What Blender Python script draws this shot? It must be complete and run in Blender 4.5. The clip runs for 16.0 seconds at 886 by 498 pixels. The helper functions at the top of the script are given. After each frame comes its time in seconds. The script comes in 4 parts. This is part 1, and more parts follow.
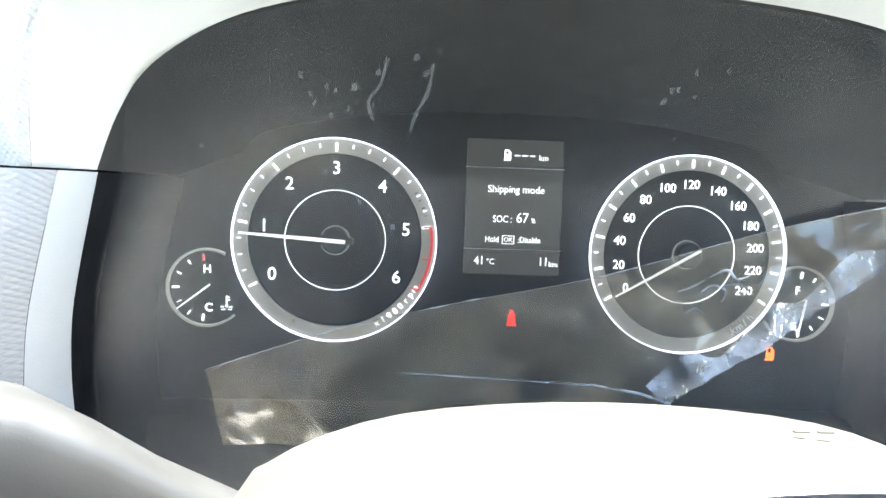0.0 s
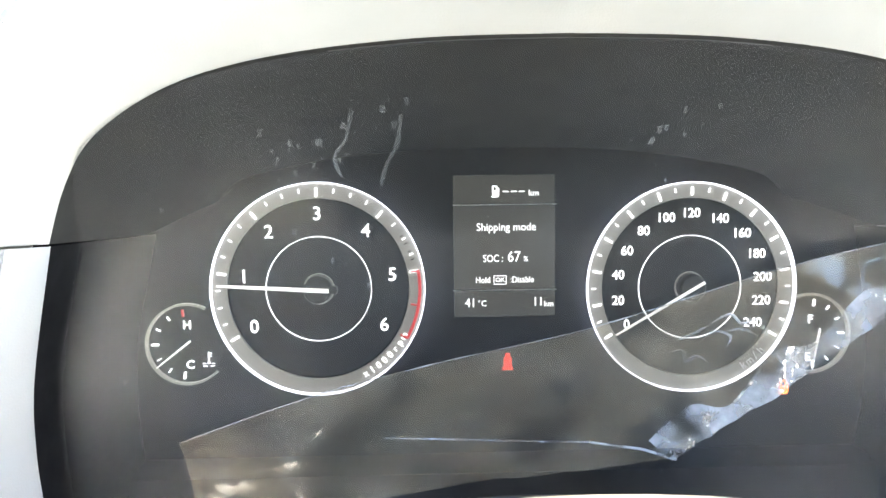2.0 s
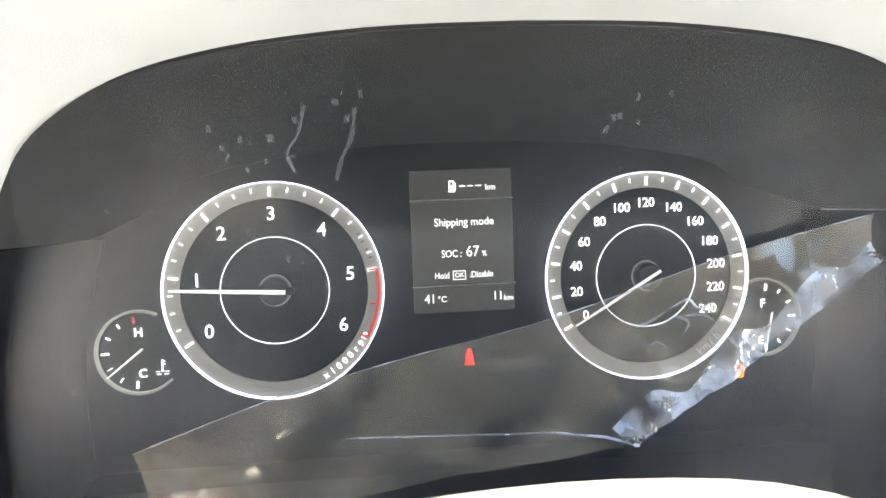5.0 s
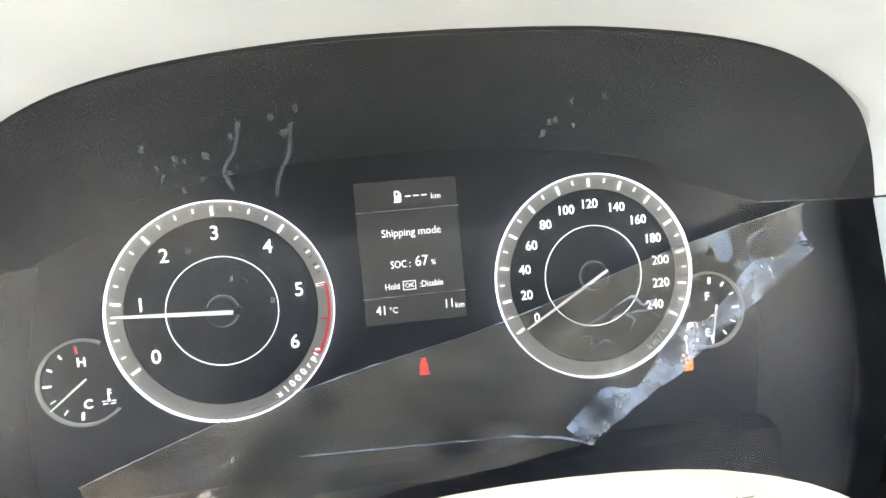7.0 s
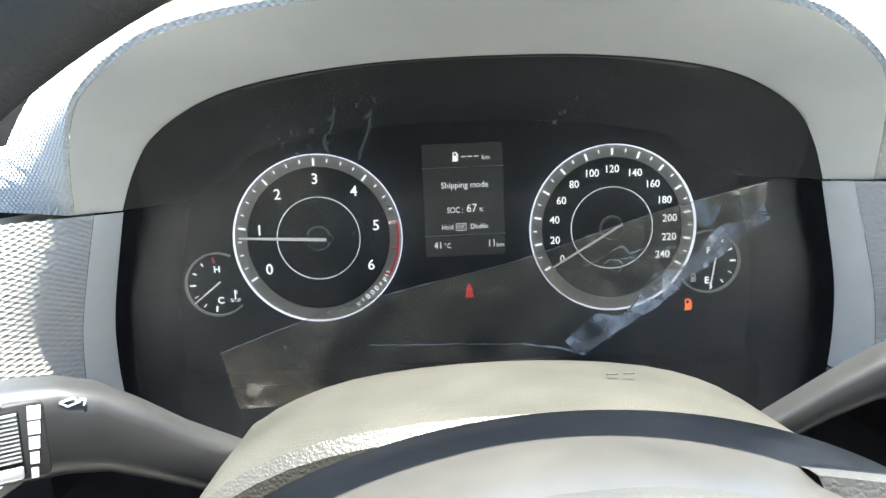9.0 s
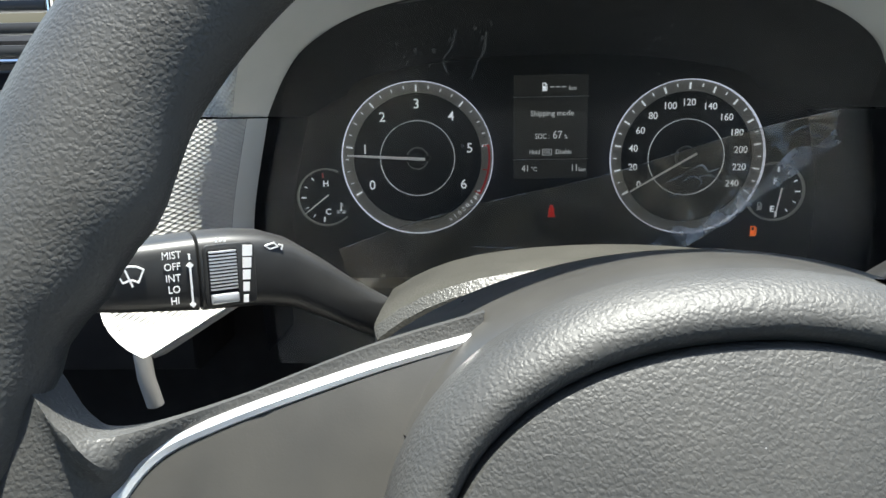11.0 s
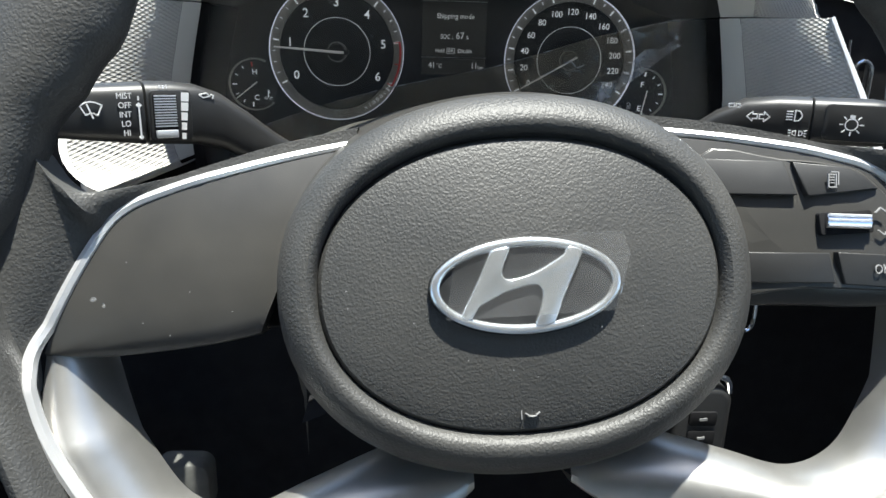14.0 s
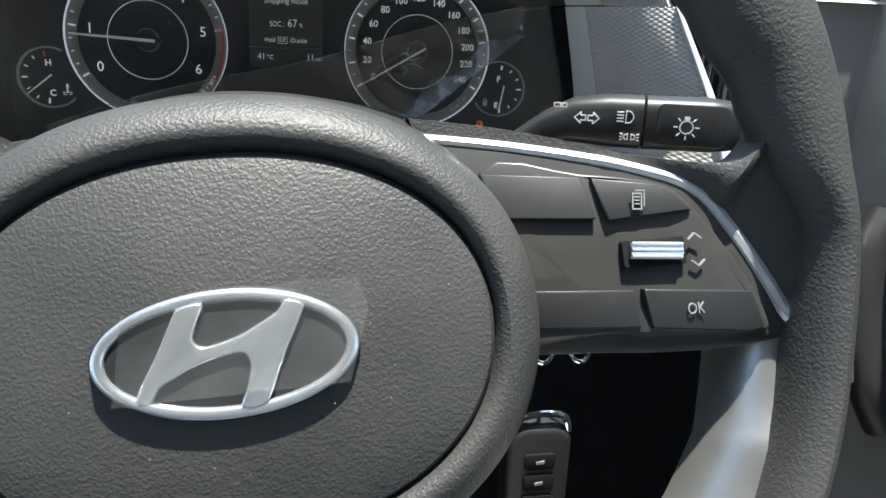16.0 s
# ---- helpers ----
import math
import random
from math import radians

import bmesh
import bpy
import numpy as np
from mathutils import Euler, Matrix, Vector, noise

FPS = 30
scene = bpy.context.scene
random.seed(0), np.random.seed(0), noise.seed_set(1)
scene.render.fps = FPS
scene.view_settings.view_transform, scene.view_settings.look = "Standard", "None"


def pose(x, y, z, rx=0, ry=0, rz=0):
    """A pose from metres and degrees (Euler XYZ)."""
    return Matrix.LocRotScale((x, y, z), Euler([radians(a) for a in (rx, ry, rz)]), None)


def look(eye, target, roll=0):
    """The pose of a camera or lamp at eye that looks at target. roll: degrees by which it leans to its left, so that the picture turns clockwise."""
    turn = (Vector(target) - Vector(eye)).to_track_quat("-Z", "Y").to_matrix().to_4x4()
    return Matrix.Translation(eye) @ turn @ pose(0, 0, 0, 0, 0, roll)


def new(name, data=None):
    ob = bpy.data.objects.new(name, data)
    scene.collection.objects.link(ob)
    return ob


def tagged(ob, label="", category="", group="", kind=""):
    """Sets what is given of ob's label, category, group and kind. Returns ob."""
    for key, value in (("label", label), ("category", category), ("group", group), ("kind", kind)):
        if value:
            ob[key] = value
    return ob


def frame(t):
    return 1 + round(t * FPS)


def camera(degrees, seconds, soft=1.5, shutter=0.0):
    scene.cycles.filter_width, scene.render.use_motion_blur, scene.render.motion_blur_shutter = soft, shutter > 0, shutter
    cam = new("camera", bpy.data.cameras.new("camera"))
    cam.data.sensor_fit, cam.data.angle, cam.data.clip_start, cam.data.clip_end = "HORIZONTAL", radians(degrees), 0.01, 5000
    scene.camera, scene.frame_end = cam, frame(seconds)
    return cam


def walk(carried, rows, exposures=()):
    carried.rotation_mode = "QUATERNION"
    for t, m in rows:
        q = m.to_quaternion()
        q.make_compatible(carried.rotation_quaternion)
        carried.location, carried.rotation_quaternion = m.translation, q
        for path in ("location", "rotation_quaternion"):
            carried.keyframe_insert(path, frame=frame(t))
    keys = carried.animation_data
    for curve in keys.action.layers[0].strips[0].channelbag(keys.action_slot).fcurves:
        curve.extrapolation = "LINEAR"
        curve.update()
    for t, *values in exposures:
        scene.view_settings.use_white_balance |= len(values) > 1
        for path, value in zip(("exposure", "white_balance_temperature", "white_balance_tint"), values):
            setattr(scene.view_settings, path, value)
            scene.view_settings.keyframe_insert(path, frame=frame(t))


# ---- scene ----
cam = camera(65.1, 16.0, soft=1.5)
# the cockpit is built square to the instrument dials, then leant back as a whole
RIG = pose(0, 0, 1.0, -18, 0, 0)
PATH = [
    (0, (-0.057, -0.38, -0.005), (0.04, 1.61, -0.159), 2.0),
    (0.5, (-0.048, -0.377, -0.008), (0.006, 1.621, -0.053), -0.6),
    (1, (-0.044, -0.365, 0.015), (-0.083, 1.63, -0.113), -1.1),
    (1.5, (-0.043, -0.361, 0.013), (0.001, 1.634, -0.122), -0.9),
    (2, (-0.043, -0.361, 0.014), (0.015, 1.633, -0.127), -0.7),
    (2.5, (-0.041, -0.361, 0.013), (0.011, 1.633, -0.127), -0.6),
    (3, (-0.043, -0.361, 0.01), (0.044, 1.633, -0.115), -0.8),
    (3.5, (-0.043, -0.36, 0.008), (0.075, 1.633, -0.115), -1.0),
    (4, (-0.044, -0.359, 0.009), (0.096, 1.631, -0.122), -1.5),
    (6.5, (-0.041, -0.358, 0.012), (0.234, 1.618, -0.133), -4.1),
    (7, (-0.039, -0.359, 0.01), (0.266, 1.614, -0.106), -5.0),
    (7.5, (-0.036, -0.366, 0.013), (0.226, 1.611, -0.126), -5.2),
    (8, (-0.029, -0.384, 0.02), (0.197, 1.596, -0.147), -4.5),
    (8.5, (-0.024, -0.417, 0.021), (0.073, 1.571, -0.181), -3.5),
    (9, (-0.025, -0.458, 0.023), (0.016, 1.522, -0.26), -2.5),
    (9.2, (-0.02, -0.473, 0.023), (-0.055, 1.506, -0.264), -2.4),
    (11.3, (-0.066, -0.52, -0.004), (-0.137, 1.432, -0.434), -0.4),
    (11.5, (-0.065, -0.528, -0.003), (-0.126, 1.413, -0.479), 0.5),
    (12, (-0.066, -0.546, -0.011), (-0.098, 1.38, -0.548), 1.8),
    (12.5, (-0.065, -0.572, -0.018), (-0.031, 1.351, -0.566), 2.3),
    (13, (-0.06, -0.586, -0.019), (-0.039, 1.334, -0.579), 1.9),
    (13.5, (-0.05, -0.593, -0.019), (-0.006, 1.332, -0.562), 0.7),
    (14, (-0.039, -0.604, -0.022), (0.07, 1.311, -0.591), 1.6),
    (14.5, (-0.031, -0.605, -0.024), (0.148, 1.288, -0.645), 2.7),
    (15, (-0.021, -0.604, -0.024), (0.188, 1.289, -0.635), 2.5),
    (15.5, (0.003, -0.576, -0.019), (0.298, 1.308, -0.621), 2.7),
    (16, (0.027, -0.549, -0.022), (0.359, 1.335, -0.604), 2.2),
]
EXPOSURES = [(0, 4.6, 6500, 4), (1.2, 4.75, 6700, 6), (4.2, 4.6, 7000, 9), (7.5, 4.3, 6900, 9), (8.5, 3.65, 6600, 6), (9.2, 3.1, 6500, 4), (11.3, 1.95, 6500, 4), (16, 1.65, 6450, 5)]
walk(cam, [(t, RIG @ look(eye, target, roll)) for t, eye, target, roll in PATH], EXPOSURES)

# ---- light ----
SUN = Vector((0.06, 0.205, 0.977)).normalized()
world = bpy.data.worlds.new("sky")
scene.world = world
world.use_nodes = True
_wt = world.node_tree
_sky = _wt.nodes.new("ShaderNodeTexSky")
_sky.sky_type = "NISHITA"
_sky.sun_disc = False
_sky.sun_elevation = math.asin(SUN.z)
_sky.sun_rotation = math.atan2(SUN.x, SUN.y)
_wt.nodes["Background"].inputs["Strength"].default_value = 0.095
_wt.links.new(_sky.outputs["Color"], _wt.nodes["Background"].inputs["Color"])
sun_data = bpy.data.lights.new("sun", "SUN")
sun_data.energy, sun_data.angle, sun_data.color = 5.0, radians(0.6), (1.0, 0.97, 0.92)
sun = new("sun", sun_data)
sun.matrix_world = look(SUN * 3 + Vector((0, 0, 1)), (0, 0, 1))


# ---- materials ----
def material(name, color, rough=0.5, metal=0.0, spec=0.5):
    m = bpy.data.materials.new(name)
    m.use_nodes = True
    b = m.node_tree.nodes["Principled BSDF"]
    b.inputs["Base Color"].default_value = (*color, 1)
    b.inputs["Roughness"].default_value = rough
    b.inputs["Metallic"].default_value = metal
    b.inputs["Specular IOR Level"].default_value = spec
    return m, m.node_tree, b


def coords(nt, scale=(1, 1, 1), rot=(0, 0, 0)):
    tc = nt.nodes.new("ShaderNodeTexCoord")
    mp = nt.nodes.new("ShaderNodeMapping")
    mp.inputs["Scale"].default_value = scale
    mp.inputs["Rotation"].default_value = rot
    nt.links.new(tc.outputs["Object"], mp.inputs["Vector"])
    return mp.outputs["Vector"]


def noise_node(nt, vec, scale, detail=3.0):
    n = nt.nodes.new("ShaderNodeTexNoise")
    n.inputs["Scale"].default_value, n.inputs["Detail"].default_value = scale, detail
    nt.links.new(vec, n.inputs["Vector"])
    return n.outputs["Fac"]


def ramp(nt, fac, a, b, p0=0.35, p1=0.65):
    r = nt.nodes.new("ShaderNodeValToRGB")
    r.color_ramp.elements[0].color, r.color_ramp.elements[1].color = (*a, 1), (*b, 1)
    r.color_ramp.elements[0].position, r.color_ramp.elements[1].position = p0, p1
    nt.links.new(fac, r.inputs["Fac"])
    return r.outputs["Color"]


def bump(nt, b, fac, strength, dist, chain=None):
    n = nt.nodes.new("ShaderNodeBump")
    n.inputs["Strength"].default_value, n.inputs["Distance"].default_value = strength, dist
    nt.links.new(fac, n.inputs["Height"])
    if chain:
        nt.links.new(chain, n.inputs["Normal"])
    nt.links.new(n.outputs["Normal"], b.inputs["Normal"])
    return n.outputs["Normal"]


def mottled(name, a, c, rough=0.5, metal=0.0, scale=60.0, fine=900.0, relief=0.0002, spec=0.5):
    """A plain surface with faint stains and fine grain."""
    m, nt, b = material(name, a, rough, metal, spec)
    v = coords(nt)
    nt.links.new(ramp(nt, noise_node(nt, v, scale, 5), a, c, 0.3, 0.7), b.inputs["Base Color"])
    rr = nt.nodes.new("ShaderNodeMapRange")
    rr.inputs["To Min"].default_value, rr.inputs["To Max"].default_value = rough * 0.85, min(1, rough * 1.2)
    nt.links.new(noise_node(nt, v, scale * 2.3, 4), rr.inputs["Value"])
    nt.links.new(rr.outputs["Result"], b.inputs["Roughness"])
    if relief:
        bump(nt, b, noise_node(nt, v, fine, 2), 0.5, relief)
    return m


def leather(name, a, c, scale=430.0, depth=0.0006, rough=0.5):
    """Pebbled grain: rounded cells with creases between them."""
    m, nt, b = material(name, a, rough)
    v = coords(nt)
    wob = nt.nodes.new("ShaderNodeTexNoise")
    wob.inputs["Scale"].default_value = scale * 0.7
    nt.links.new(v, wob.inputs["Vector"])
    mix = nt.nodes.new("ShaderNodeMix")
    mix.data_type, mix.blend_type = "RGBA", "LINEAR_LIGHT"
    mix.inputs["Factor"].default_value = 0.0008
    nt.links.new(v, mix.inputs[6])
    nt.links.new(wob.outputs["Color"], mix.inputs[7])
    vo = nt.nodes.new("ShaderNodeTexVoronoi")
    vo.feature = "SMOOTH_F1"
    vo.inputs["Scale"].default_value = scale
    vo.inputs["Smoothness"].default_value = 0.10
    nt.links.new(mix.outputs[2], vo.inputs["Vector"])
    inv = nt.nodes.new("ShaderNodeMapRange")
    inv.inputs["From Min"].default_value, inv.inputs["From Max"].default_value = 0.1, 0.75
    inv.inputs["To Min"].default_value, inv.inputs["To Max"].default_value = 1.0, 0.0
    nt.links.new(vo.outputs["Distance"], inv.inputs["Value"])
    n1 = bump(nt, b, inv.outputs[0], 0.75, depth)
    bump(nt, b, noise_node(nt, v, scale * 4, 2), 0.25, depth * 0.3, n1)
    nt.links.new(ramp(nt, noise_node(nt, v, 25, 5), a, c), b.inputs["Base Color"])
    return m


def honeycomb(name, a, c, pitch=0.0024):
    """Moulded lattice of small diamond dimples."""
    m, nt, b = material(name, a, 0.55)
    v = coords(nt, (1, 0.6, 1.25), (0, radians(45), 0))
    vo = nt.nodes.new("ShaderNodeTexVoronoi")
    vo.voronoi_dimensions = "2D"
    sep = nt.nodes.new("ShaderNodeSeparateXYZ")
    com = nt.nodes.new("ShaderNodeCombineXYZ")
    nt.links.new(v, sep.inputs[0])
    nt.links.new(sep.outputs["X"], com.inputs["X"])
    nt.links.new(sep.outputs["Z"], com.inputs["Y"])
    vo.inputs["Scale"].default_value = 1 / pitch
    vo.inputs["Randomness"].default_value = 0.0
    nt.links.new(com.outputs[0], vo.inputs["Vector"])
    bump(nt, b, vo.outputs["Distance"], 1.0, 0.0012)
    nt.links.new(ramp(nt, noise_node(nt, coords(nt), 30, 4), a, c), b.inputs["Base Color"])
    return m


def glow(name, color, strength, body=None):
    m, nt, b = material(name, body or color, 0.4)
    b.inputs["Emission Color"].default_value = (*color, 1)
    b.inputs["Emission Strength"].default_value = strength
    return m


def sheer(name, tint, gloss_rough, haze, haze_color=(0.8, 0.82, 0.85), wrinkle=0.0, wscale=60.0, smudge=True, patch=18.0, low=0.6, high=1.7, ior=1.45):
    """Thin clear sheet: lets light straight through, mirrors at its surface, faintly milky."""
    m = bpy.data.materials.new(name)
    m.use_nodes = True
    nt = m.node_tree
    nt.nodes.remove(nt.nodes["Principled BSDF"])
    tr = nt.nodes.new("ShaderNodeBsdfTransparent")
    tr.inputs["Color"].default_value = (*tint, 1)
    gl = nt.nodes.new("ShaderNodeBsdfGlossy")
    gl.inputs["Roughness"].default_value = gloss_rough
    df = nt.nodes.new("ShaderNodeBsdfDiffuse")
    df.inputs["Color"].default_value = (*haze_color, 1)
    fr = nt.nodes.new("ShaderNodeFresnel")
    fr.inputs["IOR"].default_value = ior
    m1 = nt.nodes.new("ShaderNodeMixShader")
    m2 = nt.nodes.new("ShaderNodeMixShader")
    v = coords(nt)
    if smudge:
        hz = nt.nodes.new("ShaderNodeMapRange")
        hz.inputs["From Min"].default_value, hz.inputs["From Max"].default_value = 0.35, 0.75
        hz.inputs["To Min"].default_value, hz.inputs["To Max"].default_value = haze * low, haze * high
        nt.links.new(noise_node(nt, v, patch, 6), hz.inputs["Value"])
        nt.links.new(hz.outputs["Result"], m1.inputs["Fac"])
    else:
        m1.inputs["Fac"].default_value = haze
    nt.links.new(tr.outputs[0], m1.inputs[1])
    nt.links.new(df.outputs[0], m1.inputs[2])
    nt.links.new(fr.outputs[0], m2.inputs["Fac"])
    nt.links.new(m1.outputs[0], m2.inputs[1])
    nt.links.new(gl.outputs[0], m2.inputs[2])
    if wrinkle:
        bp = nt.nodes.new("ShaderNodeBump")
        bp.inputs["Strength"].default_value, bp.inputs["Distance"].default_value = 0.8, wrinkle
        nt.links.new(noise_node(nt, v, wscale, 3), bp.inputs["Height"])
        nt.links.new(bp.outputs[0], gl.inputs["Normal"])
        nt.links.new(bp.outputs[0], fr.inputs["Normal"])
    nt.links.new(m2.outputs[0], nt.nodes["Material Output"].inputs["Surface"])
    return m


LEATHER = leather("grained_leather", (0.036, 0.036, 0.035), (0.052, 0.051, 0.048), 850, 0.00017, 0.5)
PAD = leather("moulded_pad", (0.035, 0.035, 0.034), (0.05, 0.049, 0.046), 880, 0.00015, 0.54)
SHROUD = leather("column_plastic", (0.036, 0.035, 0.030), (0.050, 0.048, 0.041), 1000, 0.00014, 0.40)
SATIN = mottled("satin_grey", (0.035, 0.034, 0.032), (0.048, 0.046, 0.042), 0.29, 0.0, 40, 1500, 0.00003)
GLOSSY = mottled("stalk_black", (0.018, 0.018, 0.018), (0.026, 0.026, 0.026), 0.42, 0.0, 50, 1800, 0.00005)
BADGE = mottled("badge_black", (0.016, 0.017, 0.018), (0.036, 0.037, 0.039), 0.10, 0.0, 50, 900, 0.0)
DIMPRINT = mottled("grey_print", (0.22, 0.22, 0.22), (0.27, 0.27, 0.27), 0.5, 0, 90, 900, 0)
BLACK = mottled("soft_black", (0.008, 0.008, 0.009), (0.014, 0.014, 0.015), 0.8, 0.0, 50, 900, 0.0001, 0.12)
FACE = mottled("dial_black", (0.006, 0.006, 0.007), (0.010, 0.010, 0.011), 0.55, 0.0, 50, 900, 0.0)
# unlit grey of bands and arcs, brightened by a little emission
BAND_GLOW = glow("dial_grey_glow", (0.25, 0.243, 0.225), 0.028)
SILVER = mottled("satin_silver", (0.74, 0.74, 0.75), (0.82, 0.82, 0.82), 0.36, 0.7, 60, 2500, 0.00002)
SPOKE = mottled("brushed_spoke", (0.42, 0.415, 0.395), (0.50, 0.49, 0.47), 0.33, 0.85, 60, 2500, 0.00002)
LINING = mottled("tunnel_black", (0.036, 0.036, 0.035), (0.046, 0.046, 0.044), 0.8, 0.0, 50, 900, 0.0001, 0.2)
CHROME = mottled("chrome", (0.80, 0.81, 0.83), (0.88, 0.88, 0.9), 0.10, 1.0, 90, 900, 0.0)
BRIGHT = mottled("bright_badge", (0.74, 0.78, 0.82), (0.84, 0.87, 0.90), 0.22, 0.85, 60, 900, 0.0)
DASH = mottled("dash_grey", (0.60, 0.595, 0.565), (0.66, 0.65, 0.62), 0.6, 0.0, 30, 1400, 0.0002)
COMB = honeycomb("dash_honeycomb", (0.42, 0.41, 0.385), (0.48, 0.465, 0.435))
CLOTH = mottled("headliner", (0.45, 0.43, 0.40), (0.52, 0.5, 0.46), 0.95, 0.0, 20, 700, 0.0004)
DOOR = mottled("door_grey", (0.22, 0.215, 0.205), (0.28, 0.27, 0.26), 0.6, 0.0, 20, 900, 0.0002)
WHITE = glow("lit_white", (0.92, 0.95, 1.0), 0.13)
LCDTEXT = glow("display_white", (0.9, 0.92, 0.95), 0.09)
RINGLIT = glow("lit_ring", (0.80, 0.84, 1.0), 0.13)
REDLIT = glow("lit_red", (0.9, 0.03, 0.02), 0.07)
AMBER = glow("lit_amber", (1.0, 0.22, 0.03), 0.085)
REDPAINT = glow("redline", (0.55, 0.05, 0.05), 0.03)
LCD = glow("display_grey", (0.055, 0.056, 0.05), 0.045, (0.012, 0.012, 0.012))
PRINT = mottled("white_print", (0.78, 0.78, 0.78), (0.85, 0.85, 0.85), 0.5, 0, 90, 900, 0)
NEEDLE = glow("needle_white", (0.85, 0.84, 0.85), 0.045)
# the lens's pale diffuse share stands in for veiling glare over the dials
LENS = sheer("cluster_lens", (0.97, 0.97, 0.97), 0.40, 0.020, ior=1.65)
SMEAR = sheer("dried_smear", (0.9, 0.9, 0.9), 0.3, 0.13)
# near-black that puts the shade of the cluster's side walls into their colour
SHADE_BLACK = mottled("shade_black", (0.003, 0.003, 0.0032), (0.005, 0.005, 0.0052), 0.9, 0.0, 50, 900, 0.0, 0.05)
MAT = mottled("floor_mat", (0.07, 0.07, 0.066), (0.11, 0.11, 0.10), 0.9, 0, 60, 900, 0.0004)
# brown haze colour paints in the column shroud's reflection on the clear film
FILM = sheer("film", (0.90, 0.89, 0.87), 0.12, 0.20, (0.50, 0.40, 0.26), wrinkle=0.0014, wscale=60, patch=45, low=0.45, high=1.9, ior=1.6)
FILM_FOLD = sheer("film_fold", (0.88, 0.89, 0.9), 0.10, 0.17, wrinkle=0.004, wscale=110, patch=75, low=0.0, high=3.2)
CLEAR = sheer("clear_film", (0.98, 0.98, 0.98), 0.06, 0.022, wrinkle=0.0002, wscale=120, patch=30, low=0.3, high=1.6)


# ---- building helpers ----
def finish(name, bm, mat, smooth=True):
    bmesh.ops.remove_doubles(bm, verts=bm.verts, dist=1e-6)
    bmesh.ops.recalc_face_normals(bm, faces=bm.faces)
    me = bpy.data.meshes.new(name)
    bm.to_mesh(me)
    bm.free()
    if mat:
        me.materials.append(mat)
    if smooth:
        me.shade_smooth()
        me.set_sharp_from_angle(angle=radians(35))
    return me


def thing(name, label, category, m=None, kind="", group=""):
    e = new(name)
    e.empty_display_size = 0.02
    e.matrix_world = RIG @ (m or Matrix())
    return tagged(e, label, category, group, kind)


def part(name, bm, mat, parent, label="", m=None):
    ob = new(name, finish(name, bm, mat))
    ob.parent = parent
    if m is not None:
        ob.matrix_basis = m
    return tagged(ob, label)


def single(name, bm, mat, label, category, kind="", m=None):
    ob = new(name, finish(name, bm, mat))
    ob.matrix_world = RIG @ (m or Matrix())
    return tagged(ob, label, category, "", kind)


def loft(rings, closed=True, cap=(False, False), bm=None):
    bm = bm or bmesh.new()
    vs = [[bm.verts.new(p) for p in r] for r in rings]
    n = len(rings[0])
    for a, b in zip(vs, vs[1:]):
        for i in range(n if closed else n - 1):
            j = (i + 1) % n
            bm.faces.new((a[i], a[j], b[j], b[i]))
    if cap[0]:
        bm.faces.new(vs[0])
    if cap[1]:
        bm.faces.new(list(reversed(vs[-1])))
    return bm


def plate(pts, back, front, edge=0.0008, steps=2):
    """A slab with the outline pts (x, z), from y = -back to y = -front (towards the driver), its front edge rounded."""
    c = Vector((sum(p[0] for p in pts) / len(pts), sum(p[1] for p in pts) / len(pts)))

    def inset(d):
        out = []
        n = len(pts)
        for i in range(n):
            a, b, e = Vector(pts[i - 1]), Vector(pts[i]), Vector(pts[(i + 1) % n])
            n1, n2 = Vector((-(b - a).y, (b - a).x)), Vector((-(e - b).y, (e - b).x))
            if n1.length:
                n1.normalize()
            if n2.length:
                n2.normalize()
            k = n1 + n2
            k = k / max(0.5, k.length_squared / 2) if k.length else n1
            out.append(b + k * d * SIGN)
        return out
    area = sum(pts[i - 1][0] * pts[i][1] - pts[i][0] * pts[i - 1][1] for i in range(len(pts)))
    SIGN = 1 if area > 0 else -1
    rings = [[(p[0], -back, p[1]) for p in pts]]
    for k in range(steps + 1):
        a = math.pi / 2 * k / steps
        rings.append([(q.x, -(front - edge + edge * math.sin(a)), q.y) for q in inset(edge * (1 - math.cos(a)))])
    return loft(rings, True, (True, True))


def smooth_outline(pts, per=6, closed=True):
    """Catmull-Rom through pts."""
    out = []
    n = len(pts)
    for i in range(n if closed else n - 1):
        p0, p1, p2, p3 = (Vector(pts[(i + k) % n]) if closed else Vector(pts[min(max(i + k, 0), n - 1)]) for k in (-1, 0, 1, 2))
        for s in range(per):
            t = s / per
            out.append(0.5 * ((2 * p1) + (p2 - p0) * t + (2 * p0 - 5 * p1 + 4 * p2 - p3) * t * t + (3 * p1 - p0 - 3 * p2 + p3) * t ** 3))
    if not closed:
        out.append(Vector(pts[-1]))
    return [tuple(p) for p in out]


def rounded(x0, x1, z0, z1, r, n=4):
    out = []
    for cx, cz, a in ((x1 - r, z1 - r, 0), (x0 + r, z1 - r, 90), (x0 + r, z0 + r, 180), (x1 - r, z0 + r, 270)):
        out += [(cx + r * math.cos(radians(a + 90 * k / n)), cz + r * math.sin(radians(a + 90 * k / n))) for k in range(n + 1)]
    return out


def ellipse(rx, rz, n=64, cx=0.0, cz=0.0):
    return [(cx + rx * math.cos(2 * math.pi * k / n), cz + rz * math.sin(2 * math.pi * k / n)) for k in range(n)]


